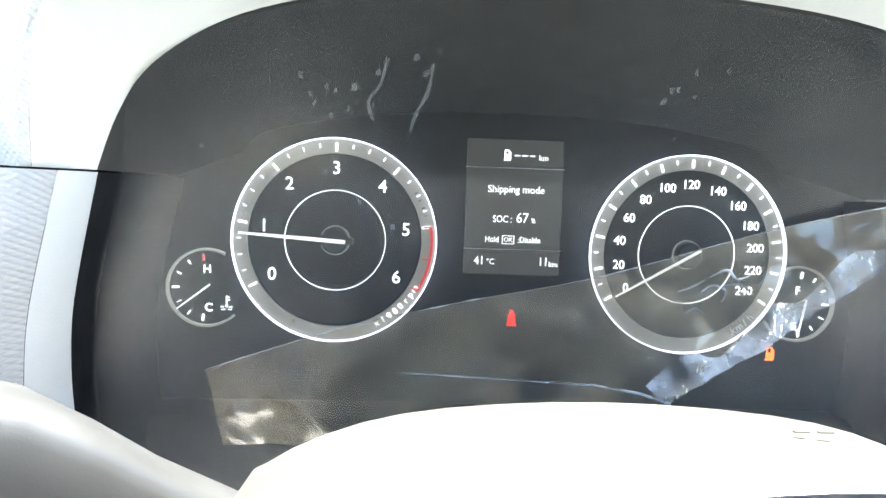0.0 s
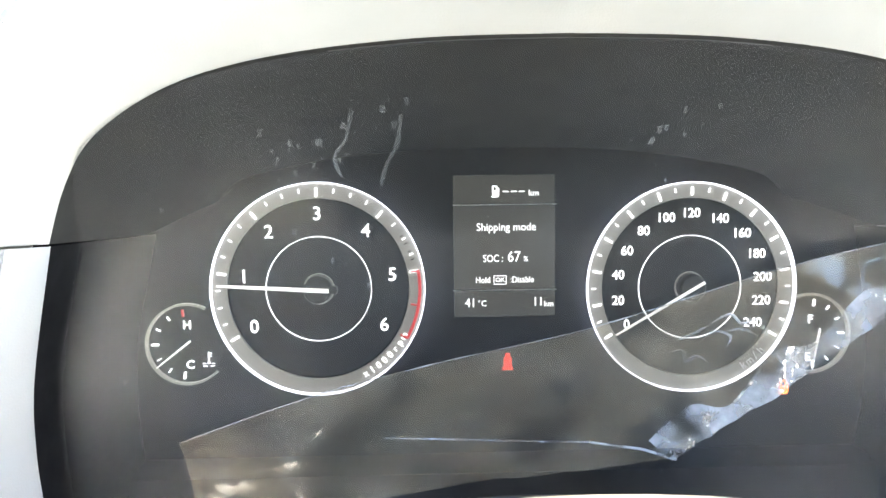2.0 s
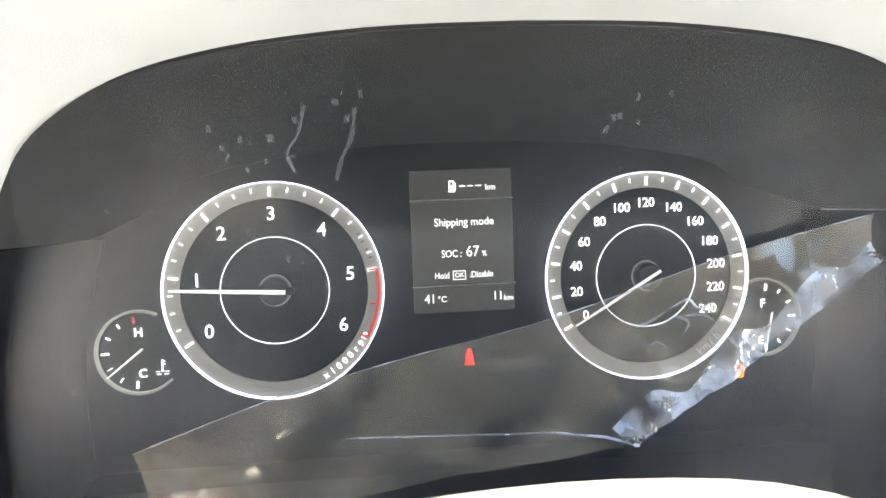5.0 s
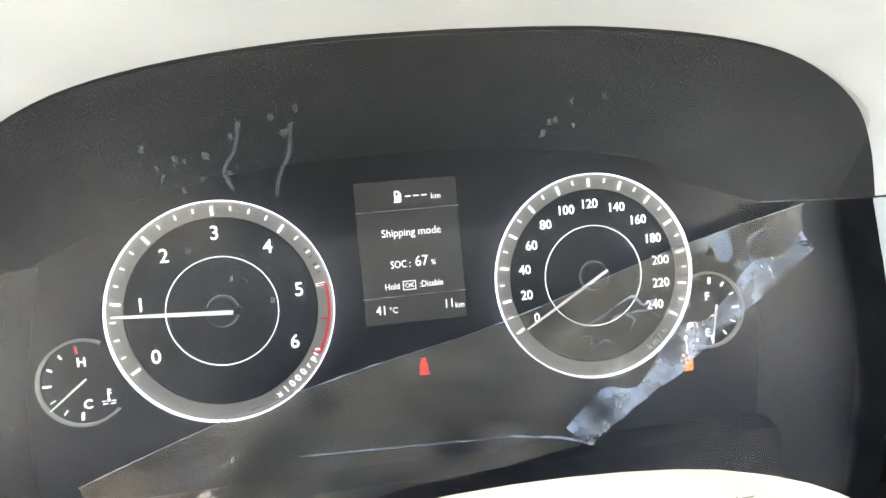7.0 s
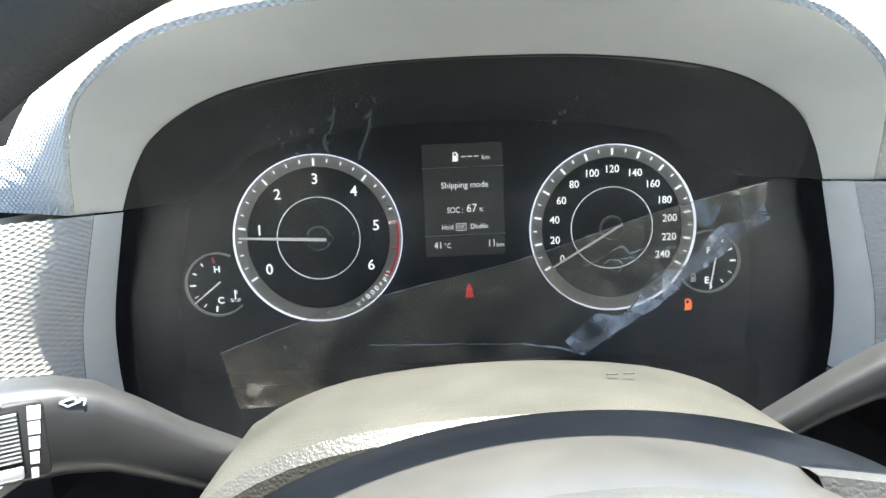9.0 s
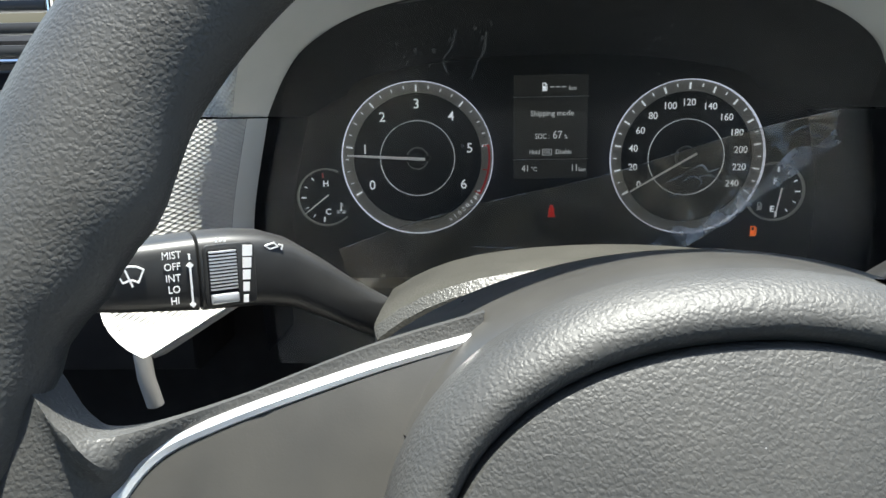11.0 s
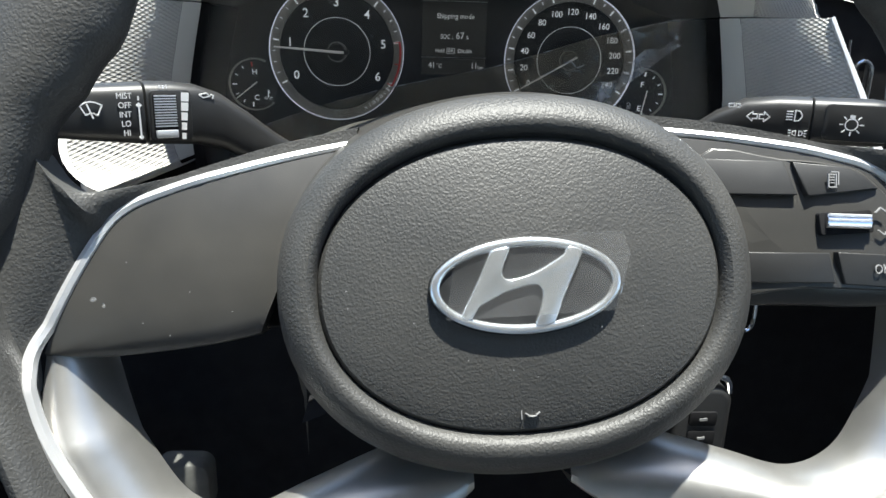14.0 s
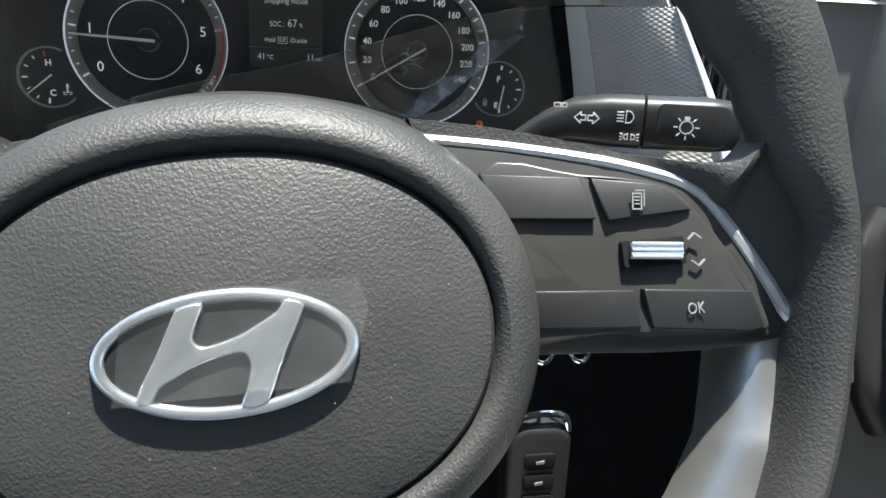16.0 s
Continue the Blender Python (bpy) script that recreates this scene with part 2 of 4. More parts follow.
def annulus(cx, cz, prof, a0=0.0, a1=360.0, n=96):
    """Turned ring: prof is a list of (radius, height towards the driver)."""
    full = abs(a1 - a0) >= 360
    rings = []
    for k in range(n if full else n + 1):
        a = radians(a0 + (a1 - a0) * k / n)
        rings.append([(cx + r * math.cos(a), -h, cz + r * math.sin(a)) for r, h in prof])
    if full:
        rings.append(rings[0])
    return loft(rings, False)


def tube(path, radius, n=8, flat=1.0):
    """A round bar along 3D points."""
    path = [Vector(p) for p in path]
    rings, up = [], Vector((0, -1, 0))
    for i, p in enumerate(path):
        d = (path[min(i + 1, len(path) - 1)] - path[max(i - 1, 0)]).normalized()
        s = d.cross(up)
        if s.length < 1e-4:
            s = d.cross(Vector((1, 0, 0)))
        s.normalize()
        w = s.cross(d)
        r = radius(i / (len(path) - 1)) if callable(radius) else radius
        rings.append([p + (s * math.cos(2 * math.pi * k / n) + w * math.sin(2 * math.pi * k / n) * flat) * r for k in range(n)])
    return loft(rings, True, (True, True))


def bar(bm, cx, cz, w, h, ang, y0, y1):
    """A small block added to bm, turned by ang degrees in the dial's plane."""
    c, s = math.cos(radians(ang)), math.sin(radians(ang))
    q = [(-w / 2, -h / 2), (w / 2, -h / 2), (w / 2, h / 2), (-w / 2, h / 2)]
    P2 = [(cx + a * c - b * s, cz + a * s + b * c) for a, b in q]
    f = [bm.verts.new((x, -y1, z)) for x, z in P2]
    g = [bm.verts.new((x, -y0, z)) for x, z in P2]
    bm.faces.new(f)
    bm.faces.new(g[::-1])
    for i in range(4):
        bm.faces.new((f[i], g[i], g[(i + 1) % 4], f[(i + 1) % 4]))
    return bm


def text(body, size, x, z, mat, parent, y=0.0, turn=0.0, bold=0.0, align="CENTER", name="lettering", squeeze=1.0, m=None):
    """Letters with the built-in font, standing on the dial's plane and facing the driver."""
    cu = bpy.data.curves.new(name, "FONT")
    cu.body, cu.size, cu.align_x, cu.align_y, cu.extrude, cu.offset = body, size, align, "CENTER", 0.0002, bold
    cu.resolution_u = 3
    tmp = bpy.data.objects.new("letters", cu)
    me = bpy.data.meshes.new_from_object(tmp)
    bpy.data.objects.remove(tmp)
    me.name = name
    me.materials.clear()
    me.materials.append(mat)
    ob = new(name, me)
    ob.parent = parent
    ob.matrix_basis = (m or Matrix()) @ pose(x, -y, z, 90, 0, 0) @ pose(0, 0, 0, 0, 0, turn) @ Matrix.Diagonal((squeeze, 1, 1, 1))
    return ob

# ---- the place ----
# ---- dashboard ----
# half the width of the dial opening at each height; below the seam it widens gently
LOWER = [(-0.104, 0.1935), (-0.080, 0.1930), (-0.050, 0.189), (0.000, 0.1755)]
UPPER = [(0.000, 0.1755), (0.020, 0.1615), (0.0356, 0.1455), (0.0489, 0.1185), (0.0563, 0.0865), (0.0605, 0.0440), (0.0615, 0.0)]


def opening_depth(z):
    """How far the edge of the opening stands towards the driver."""
    return 0.112 + (0.79 * z if z > 0 else 0.19 * z)


def arch(grow_x, grow_z, forward, per=5, low=0.0):
    """The arch over the dials from seam to seam, grown and moved towards the driver."""
    half = smooth_outline(UPPER, per, closed=False)
    pts = [(-w, z) for z, w in half] + [(w, z) for z, w in reversed(half[:-1])]
    return [(x * (1 + grow_x / 0.176), -(opening_depth(z) + forward * min(1, 0.4 + z / 0.06)), z + grow_z * min(1, max(low, z / 0.05))) for x, z in pts]


def flank(side, out, forward, z0=-0.17, n=16):
    """One upright edge below the seam, out metres beyond the opening."""
    half = smooth_outline(([(-0.150, 0.1925)] if out <= 0 else []) + LOWER, 6, closed=False)
    curl = lambda z: 1.0 if z > -0.080 or out <= 0 else math.sqrt(max(0.1, 1 - ((z + 0.080) / 0.026) ** 2))
    return [(side * (w + out * curl(z) * (1 + (3.0 * z if side < 0 else 0))), -(opening_depth(z) + forward - (0.72 * z * out / 0.047 if out > 0 else 0)), z - 0.0008) for z, w in half]


hood = thing("dash_cowl", "grey moulded cowl arching over the instrument cluster", "dashboard")
part("tunnel_lining", loft([arch(-0.009, -0.021, -0.166), arch(-0.008, -0.016, -0.150), arch(-0.007, -0.011, -0.125), arch(-0.005, -0.007, -0.085), arch(-0.003, -0.004, -0.045), arch(0, 0, -0.002)], False), LINING, hood, "black inner lining")
part("rim_strip", loft([arch(0, 0, -0.002), arch(0.0006, 0.0006, 0.0005), arch(0.003, 0.003, 0.006), arch(0.008, 0.008, 0.018), arch(0.013, 0.015, 0.034), arch(0.015, 0.018, 0.040)], False), DASH, hood, "smooth grey inner band")
part("top_shell", loft([arch(0.015, 0.018, 0.0404), arch(0.017, 0.0205, 0.041), arch(0.020, 0.023, 0.038), arch(0.036, 0.030, 0.018, low=0.02), arch(0.075, 0.040, -0.03, low=0.05), arch(0.12, 0.046, -0.13, low=0.1)], False), COMB, hood, "honeycomb-grained sunlit top")

for side in (-1, 1):
    wing = thing("dash_side_panel", "light grey honeycomb-grained panel flanking the cluster", "dashboard", group="cluster side panels")
    # side linings are coloured darker than the arch lining, to stand for shade
    part("lining", loft([flank(side, -0.001, -0.022), flank(side, 0, -0.002)], False), BLACK, wing, "black inner lining")
    part("inner_wall", loft([flank(side, -0.004, -0.09), flank(side, -0.001, -0.022)], False), SHADE_BLACK, wing, "wall behind the lens, blackened to stand for shade")
    part("rim_strip", loft([flank(side, 0.0001, -0.002), flank(side, 0.0006, 0.0005), flank(side, 0.008, 0.012)], False), DASH, wing)
    part("textured_face", loft([flank(side, 0.008, 0.0124), flank(side, 0.022, 0.028), flank(side, 0.040, 0.048), flank(side, 0.046, 0.053)], False), COMB, wing)
    part("outer_edge", loft([flank(side, 0.0462, 0.053), flank(side, 0.051, 0.049), flank(side, 0.056, 0.02), flank(side, 0.058, -0.10)], False), SILVER if side > 0 else DASH, wing)
    foot = [flank(side, o, f)[0] for o, f in ((0.008, 0.0124), (0.022, 0.028), (0.040, 0.048), (0.046, 0.053))]
    part("foot", loft([foot, [(x, y + 0.004, z - 0.003) for x, y, z in foot], [(x, y + 0.016, z - 0.005) for x, y, z in foot], [(x, y + 0.08, z - 0.006) for x, y, z in foot]], False), COMB, wing)
    if side > 0:
        part("edge_trim", tube([(x + 0.0005, y - 0.001, z) for x, y, z in flank(side, 0.046, 0.053)], 0.0017, 8), SILVER, wing, "bright silver edge trim")

# top of the dashboard behind and beside the cowl, and the black lower dash
def sheet(x0, x1, z_of, y0, y1, nx=24, ny=8, thick=0.01):
    top = [[(x0 + (x1 - x0) * i / nx, y0 + (y1 - y0) * j / ny, z_of(x0 + (x1 - x0) * i / nx, y0 + (y1 - y0) * j / ny)) for i in range(nx + 1)] for j in range(ny + 1)]
    bm = loft(top, False)
    bmesh.ops.solidify(bm, geom=bm.faces[:], thickness=thick)
    return bm


single("dash_top", sheet(-0.75, 0.62, lambda x, y: 0.035 + 0.06 * math.exp(-(x / 0.2) ** 4) - 0.03 * max(0, (-y - 0.02) / 0.1), -0.10, 0.55), DASH, "grey grained upper dashboard under the windscreen", "dashboard", "structure")
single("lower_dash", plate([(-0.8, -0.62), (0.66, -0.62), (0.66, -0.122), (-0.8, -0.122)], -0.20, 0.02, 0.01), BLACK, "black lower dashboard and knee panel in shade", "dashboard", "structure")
single("dash_fascia_left", plate([(-0.8, -0.16), (-0.236, -0.16), (-0.236, 0.03), (-0.8, 0.03)], 0.0, 0.095, 0.006), BLACK, "dark fascia towards the middle of the dashboard", "dashboard", "structure")
single("fascia_strip", tube([(-0.2515, -0.128, -0.070), (-0.2530, -0.130, -0.100), (-0.2530, -0.131, -0.130), (-0.2515, -0.131, -0.150), (-0.2490, -0.128, -0.168)], 0.0052, 12, 0.8), DOOR, "smooth grey upright strip beside the side panel", "trim", "structure")
single("dash_fascia_right", plate([(0.244, -0.16), (0.345, -0.16), (0.345, 0.03), (0.244, 0.03)], 0.0, 0.095, 0.006), BLACK, "dark fascia towards the driver's door", "dashboard", "structure")

# protective film left hanging across the lens, peeled and creased
def lens_y(z):
    """Where the clear lens stands; its top leans out towards the driver."""
    return -0.092 - (0.16 if z < 0 else 0.5) * z


def wrinkled(upper, lower, nx=70, ny=16):
    up, lo = smooth_outline(upper, 14, closed=False), smooth_outline(lower, 14, closed=False)
    rows = []
    for j in range(ny + 1):
        r = []
        for i in range(nx + 1):
            a, c = up[i * (len(up) - 1) // nx], lo[i * (len(lo) - 1) // nx]
            s = j / ny
            x, z = a[0] + (c[0] - a[0]) * s, a[1] + (c[1] - a[1]) * s
            n = noise.noise((x * 45, z * 45, 0.3)) + 0.5 * noise.noise((x * 110 + z * 60, z * 90, 2.1))
            lift = 0.004 + 0.0035 * n * min(1, 4 * s) + 0.006 * max(0, (x - 0.02) / 0.13) * s
            r.append((x, lens_y(z) - max(0.0008, lift), z))
        rows.append(r)
    return loft(rows, False)


film_sheet = thing("protective_film", "peeled wrinkled protective film across the cluster lens, tinted brown for its reflection", "plastic film")
piece = part("sheet", wrinkled([(-0.143, -0.083), (-0.090, -0.0645), (-0.0374, -0.0507), (0.0243, -0.0371), (0.0972, -0.0145), (0.155, -0.001)],
                               [(-0.136, -0.118), (-0.090, -0.116), (-0.030, -0.104), (0.0576, -0.0925), (0.1061, -0.0589), (0.152, -0.020)]), FILM, film_sheet)
piece.visible_shadow = False
piece = part("cut_edge", tube([(x, lens_y(z) - 0.0045, z) for x, z in smooth_outline([(-0.143, -0.083), (-0.090, -0.0645), (-0.0374, -0.0507), (0.0243, -0.0371), (0.0972, -0.0145), (0.155, -0.001)], 5, closed=False)], 0.00022, 6), FILM_FOLD, film_sheet, "bright cut edge")
piece.visible_shadow = False
piece = part("crease", tube([(-0.06, -0.0865, -0.0815), (-0.02, -0.0865, -0.0832), (0.024, -0.087, -0.0850), (0.045, -0.088, -0.0880), (0.0585, -0.089, -0.0922)], lambda s: 0.0003 + 0.0004 * s, 6), FILM_FOLD, film_sheet, "bright crease along the lower edge")
piece.visible_shadow = False
piece = part("folded_edge", wrinkled([(0.048, -0.0850), (0.0640, -0.0700), (0.0800, -0.0700), (0.0960, -0.0480), (0.1120, -0.0440), (0.1290, -0.0240), (0.1430, -0.0210), (0.152, -0.0120)],
                                     [(0.0570, -0.0930), (0.0680, -0.0860), (0.0830, -0.0755), (0.0980, -0.0655), (0.1120, -0.0545), (0.1260, -0.0420), (0.1400, -0.0305), (0.153, -0.0190)], 80, 8), FILM_FOLD, film_sheet, "crumpled milky folded-over edge", Matrix.Translation((0, -0.004, 0)))
piece.visible_shadow = False

# thin milky tubes draw the squiggles of glare on the wrinkled film
for k, pts in enumerate(([(0.0556, -0.0477), (0.0603, -0.0470), (0.0616, -0.0517), (0.0663, -0.0495), (0.0701, -0.0520)],
                         [(0.0673, -0.0429), (0.0730, -0.0392), (0.0791, -0.0419), (0.0772, -0.0467)],
                         [(0.0709, -0.0358), (0.0782, -0.0324), (0.0829, -0.0363), (0.0890, -0.0342)],
                         [(0.0579, -0.0427), (0.0640, -0.0402), (0.0687, -0.0372)],
                         [(0.0772, -0.0393), (0.0843, -0.0387), (0.0909, -0.0426)])):
    piece = part("wrinkle", tube([(x, lens_y(z) - 0.006, z) for x, z in smooth_outline(pts, 6, closed=False)], lambda q: 0.00012 + 0.0005 * math.sin(math.pi * q), 6, 0.5), FILM_FOLD, film_sheet, "pale squiggle drawn for glare on the wrinkled film")
    piece.visible_shadow = False

# air vents
def vent(name, x0, x1, z0, z1, slats, label, upright=False):
    v = thing(name, label, "air vent")
    pts = rounded(x0, x1, z0, z1, 0.008, 5)
    part("frame", tube([(x, -0.098, z) for x, z in pts + pts[:1]], 0.0016, 8), CHROME, v, "thin chrome frame")
    for k in range(slats):
        s = (k + 0.5) / slats
        if upright:
            part("slat", tube([(x0 + (x1 - x0) * s, -0.097, z0 + 0.003), (x0 + (x1 - x0) * s, -0.097, z1 - 0.003)], 0.0012, 6), GLOSSY, v)
        else:
            part("slat", plate(rounded(x0 + 0.003, x1 - 0.003, z0 + (z1 - z0) * s - 0.003, z0 + (z1 - z0) * s + 0.003, 0.001), 0.088, 0.0975, 0.001), GLOSSY, v)
    return v


vent("air_vent", -0.46, -0.302, 0.0345, 0.085, 4, "black slatted air vent with a chrome frame")
vent("side_air_vent", 0.285, 0.299, -0.105, -0.026, 2, "black side air vent with upright chrome trim", True)
single("vent_trim", tube([(0.2775, -0.100, -0.012), (0.2785, -0.100, -0.040), (0.2815, -0.100, -0.100)], 0.0012, 8), CHROME, "thin upright chrome strip beside the air vent", "trim")
single("vent_trim", tube([(0.3105, -0.100, -0.030), (0.313, -0.100, -0.060), (0.314, -0.100, -0.110)], 0.0012, 8), CHROME, "thin upright chrome strip beside the air vent", "trim")
single("dash_strip", tube([(-0.8, -0.099, 0.0165), (-0.31, -0.099, 0.0165)], 0.0016, 8), SATIN, "dull grey strip under the centre air vent", "trim")

# ---- instrument cluster ----
cluster = thing("instrument_cluster", "lit analogue instrument cluster with two round dials", "instrument cluster")
part("backplate", plate([(-0.2, -0.17), (0.2, -0.17), (0.2, 0.09), (-0.2, 0.09)], -0.02, -0.004, 0.001), FACE, cluster, "matt black dial plate")


def dial(cx, cz, name):
    d = part(name, annulus(cx, cz, [(0.0, -0.001), (0.0466, -0.001), (0.0471, 0.0)], n=96), FACE, cluster)
    part("scale_band", annulus(cx, cz, [(0.0471, -0.0005), (0.0473, 0.0012), (0.0544, 0.0016), (0.0546, 0.001)]), BAND_GLOW, d, "grey brushed scale band with a faint added glow")
    part("lit_ring", annulus(cx, cz, [(0.0549, 0.0005), (0.0550, 0.0032), (0.0552, 0.0040), (0.0555, 0.0036), (0.0556, 0.001)]), RINGLIT, d, "glowing white outer ring")
    part("inner_ring", annulus(cx, cz, [(0.0272, -0.0006), (0.02723, 0.0), (0.02749, 0.0), (0.0275, -0.0006)], n=96), WHITE, d, "thin lit inner circle")
    part("hub_ring", annulus(cx, cz, [(0.0076, -0.0006), (0.0077, 0.0006), (0.0081, 0.0006), (0.0082, -0.0006)], -160 if cx < 0 else 40, 160 if cx < 0 else 320, n=48), BAND_GLOW, d)
    part("hub_cap", annulus(cx, cz, [(0.0074, 0.0), (0.0072, 0.004), (0.006, 0.0052), (0.0, 0.0056)], n=40), GLOSSY, d, "black needle hub")
    return d


def polar(cx, cz, r, a):
    """a: degrees clockwise from the top."""
    return cx + r * math.sin(radians(a)), cz + r * math.cos(radians(a))


TX, SX, DZ, SZ = -0.0975, 0.0980, -0.0315, -0.0335
tach = dial(TX, DZ, "tachometer")
speedo = dial(SX, SZ, "speedometer")


def ticks(parent, cx, cz, r, a0, a1, count, every, w1, l1, w0, l0, mat, y=0.0022):
    for k in range(count + 1):
        a = a0 + (a1 - a0) * k / count
        big = k % every == 0
        x, z = polar(cx, cz, r - (l1 if big else l0) / 2, a)
        part("tick", bar(bmesh.new(), x, z, w1 if big else w0, l1 if big else l0, -a, y - 0.0012, y), mat, parent)


ticks(tach, TX, DZ, 0.0526, -120, 80, 20, 4, 0.0012, 0.0046, 0.0007, 0.0022, WHITE)
ticks(speedo, SX, SZ, 0.0528, -120, 120, 24, 2, 0.0012, 0.0044, 0.0007, 0.0022, WHITE)
part("redline", annulus(TX, DZ, [(0.0518, 0.0012), (0.0519, 0.0022), (0.0534, 0.0022), (0.0535, 0.0012)], 90 - 120, 90 - 80, n=24), REDPAINT, tach, "red overspeed arc")
for a in (80, 100, 120):
    x, z = polar(TX, DZ, 0.0508, a)
    part("tick", bar(bmesh.new(), x, z, 0.0008, 0.0044, -a, 0.001, 0.0026), REDPAINT, tach)
for a in (58, 63, 68, 73):
    x, z = polar(TX, DZ, 0.0512, a)
    part("tick", bar(bmesh.new(), x, z, 0.0005, 0.0018, -a, 0.001, 0.0022), LINING, tach)
for n in range(7):
    x, z = polar(TX, DZ, 0.0390, -120 + 40 * n)
    text(str(n), 0.0098, x, z, WHITE, tach, 0.0004, bold=0.00004, name="numeral")
for n in range(13):
    x, z = polar(SX, SZ, 0.0390, -120 + 20 * n + {7: 3, 8: 4, 9: 4, 10: 3, 11: 1.5}.get(n, 0))
    text(str(20 * n), 0.0070, x, z, WHITE, speedo, 0.0004, bold=0.00003, name="numeral", squeeze=0.95)
for k, ch in enumerate("x1000rpm"):
    a = 152 - 4.6 * k
    x, z = polar(TX, DZ, 0.0507, a)
    text(ch, 0.0049, x, z, WHITE, tach, 0.002, turn=180 - a, name="lettering")
for k, ch in enumerate("km/h"):
    a = 146 - 4.6 * k
    x, z = polar(SX, SZ, 0.0507, a)
    text(ch, 0.0056, x, z, PRINT, speedo, 0.002, turn=180 - a, name="lettering")


def needle(parent, cx, cz, a, length, tail, w, y):
    """A tapered pointer with a ridge."""
    dx, dz = math.sin(radians(a)), math.cos(radians(a))
    nx, nz = -dz, dx
    rings = []
    for s, k in ((-tail, 1.0), (0, 1.05), (length * 0.6, 0.85), (length, 0.6)):
        c = (cx + dx * s, cz + dz * s)
        rings.append([(c[0] + nx * w * k / 2, -y, c[1] + nz * w * k / 2), (c[0] + nx * w * k / 2, -y - 0.0006, c[1] + nz * w * k / 2), (c[0], -y - 0.0012, c[1]),
                      (c[0] - nx * w * k / 2, -y - 0.0006, c[1] - nz * w * k / 2), (c[0] - nx * w * k / 2, -y, c[1] - nz * w * k / 2)])
    return part("needle", loft(rings, True, (True, True)), NEEDLE, parent, "white pointer")


needle(tach, TX, DZ, -86.5, 0.0507, 0.006, 0.0021, 0.0066)
part("needle_tail", plate([(TX + p[0], DZ + p[1]) for p in rounded(0.0060, 0.0102, -0.0019, 0.0019, 0.0007)], 0.003, 0.0062, 0.0005), GLOSSY, tach)
needle(speedo, SX, SZ, -120, 0.0475, 0.006, 0.0015, 0.0066)

# small gauges
for cx, a0, a1, name in ((-0.1665, 150, 400, "temperature_gauge"), (0.1635, -40, 210, "fuel_gauge")):
    cz = -0.0595
    g = part(name, annulus(cx, cz, [(0.0, -0.0012), (0.0188, -0.0012)], n=48), FACE, cluster)
    part("rim", annulus(cx, cz, [(0.0203, -0.002), (0.0204, 0.0006), (0.0215, 0.0008), (0.0216, -0.002)], 62 if cx < 0 else -150, 318 if cx < 0 else 118, n=72), BAND_GLOW, g, "grey arc round the gauge with a faint added glow")
    sgn = -1 if cx < 0 else 1
    for k in range(7):
        a = sgn * (6 + 28 * k)
        x, z = polar(cx, cz, 0.0165, a)
        part("tick", bar(bmesh.new(), x, z, 0.0010 if k % 3 == 0 else 0.0006, 0.0036 if k % 3 == 0 else 0.0024, -a, -0.001, 0.0003), REDPAINT if (cx < 0 and k == 0) else WHITE, g)
    needle(g, cx + (0.001 if cx < 0 else 0.0035), cz + (0.001 if cx < 0 else 0.001), -128 if cx < 0 else -170, 0.0205 if cx < 0 else 0.0200, 0.002, 0.0010, 0.002)
    top, low = ("H", "C") if cx < 0 else ("F", "E")
    text(top, 0.0062, cx - sgn * 0.0005, cz + (0.0102 if cx < 0 else 0.0076), WHITE, g, 0.0003, bold=0.0001)
    text(low, 0.0062, cx - sgn * 0.0015, cz - (0.0108 if cx < 0 else 0.0128), WHITE, g, 0.0003, bold=0.0001)


def pump(parent, cx, cz, s, mat, y=0.0):
    """Fuel pump sign: body with a window, base line and hose."""
    bm = bmesh.new()
    for x, z, w, h in ((-0.15, 0.1, 0.1, 0.9), (0.25, 0.1, 0.1, 0.9), (0.05, 0.52, 0.5, 0.1), (0.05, 0.05, 0.5, 0.1), (0.05, -0.2, 0.4, 0.5), (0.05, -0.5, 0.7, 0.1), (0.42, -0.05, 0.08, 0.7), (0.36, -0.38, 0.14, 0.08), (0.38, 0.32, 0.16, 0.1)):
        bar(bm, cx + x * s, cz + z * s, w * s, h * s, 0, y - 0.0004, y + 0.0002)
    return part("fuel_sign", bm, mat, parent)


def thermometer(parent, cx, cz, s, mat):
    bm = bmesh.new()
    for x, z, w, h in ((0, 0.25, 0.09, 0.9), (0.14, 0.58, 0.22, 0.07), (0.14, 0.34, 0.22, 0.07), (0, -0.22, 0.2, 0.14), (-0.38, -0.28, 0.28, 0.06), (0.38, -0.28, 0.28, 0.06), (-0.3, -0.5, 0.34, 0.06), (0.3, -0.5, 0.34, 0.06)):
        bar(bm, cx + x * s, cz + z * s, w * s, h * s, 0, -0.0004, 0.0002)
    return part("coolant_sign", bm, mat, parent)


pump(cluster, 0.1525, -0.0700, 0.0050, PRINT)
pump(cluster, 0.149, -0.0885, 0.0068, AMBER)
thermometer(cluster, -0.1555, -0.0680, 0.0062, WHITE)
bm = bmesh.new()
bar(bm, 0.001, -0.0722, 0.0042, 0.0052, 0, -0.0004, 0.0002)
bar(bm, 0.001, -0.0686, 0.0024, 0.0028, 0, -0.0004, 0.0002)
bar(bm, 0.001, -0.0755, 0.0056, 0.0014, 0, -0.0004, 0.0002)
part("warning_lamp", bm, REDLIT, cluster, "small lit red warning sign")

# trip display
display = part("display", plate(rounded(-0.0268, 0.0262, -0.0475, 0.0265, 0.0006, 2), -0.003, 0.0, 0.0004), LCD, cluster, "grey lit trip display")
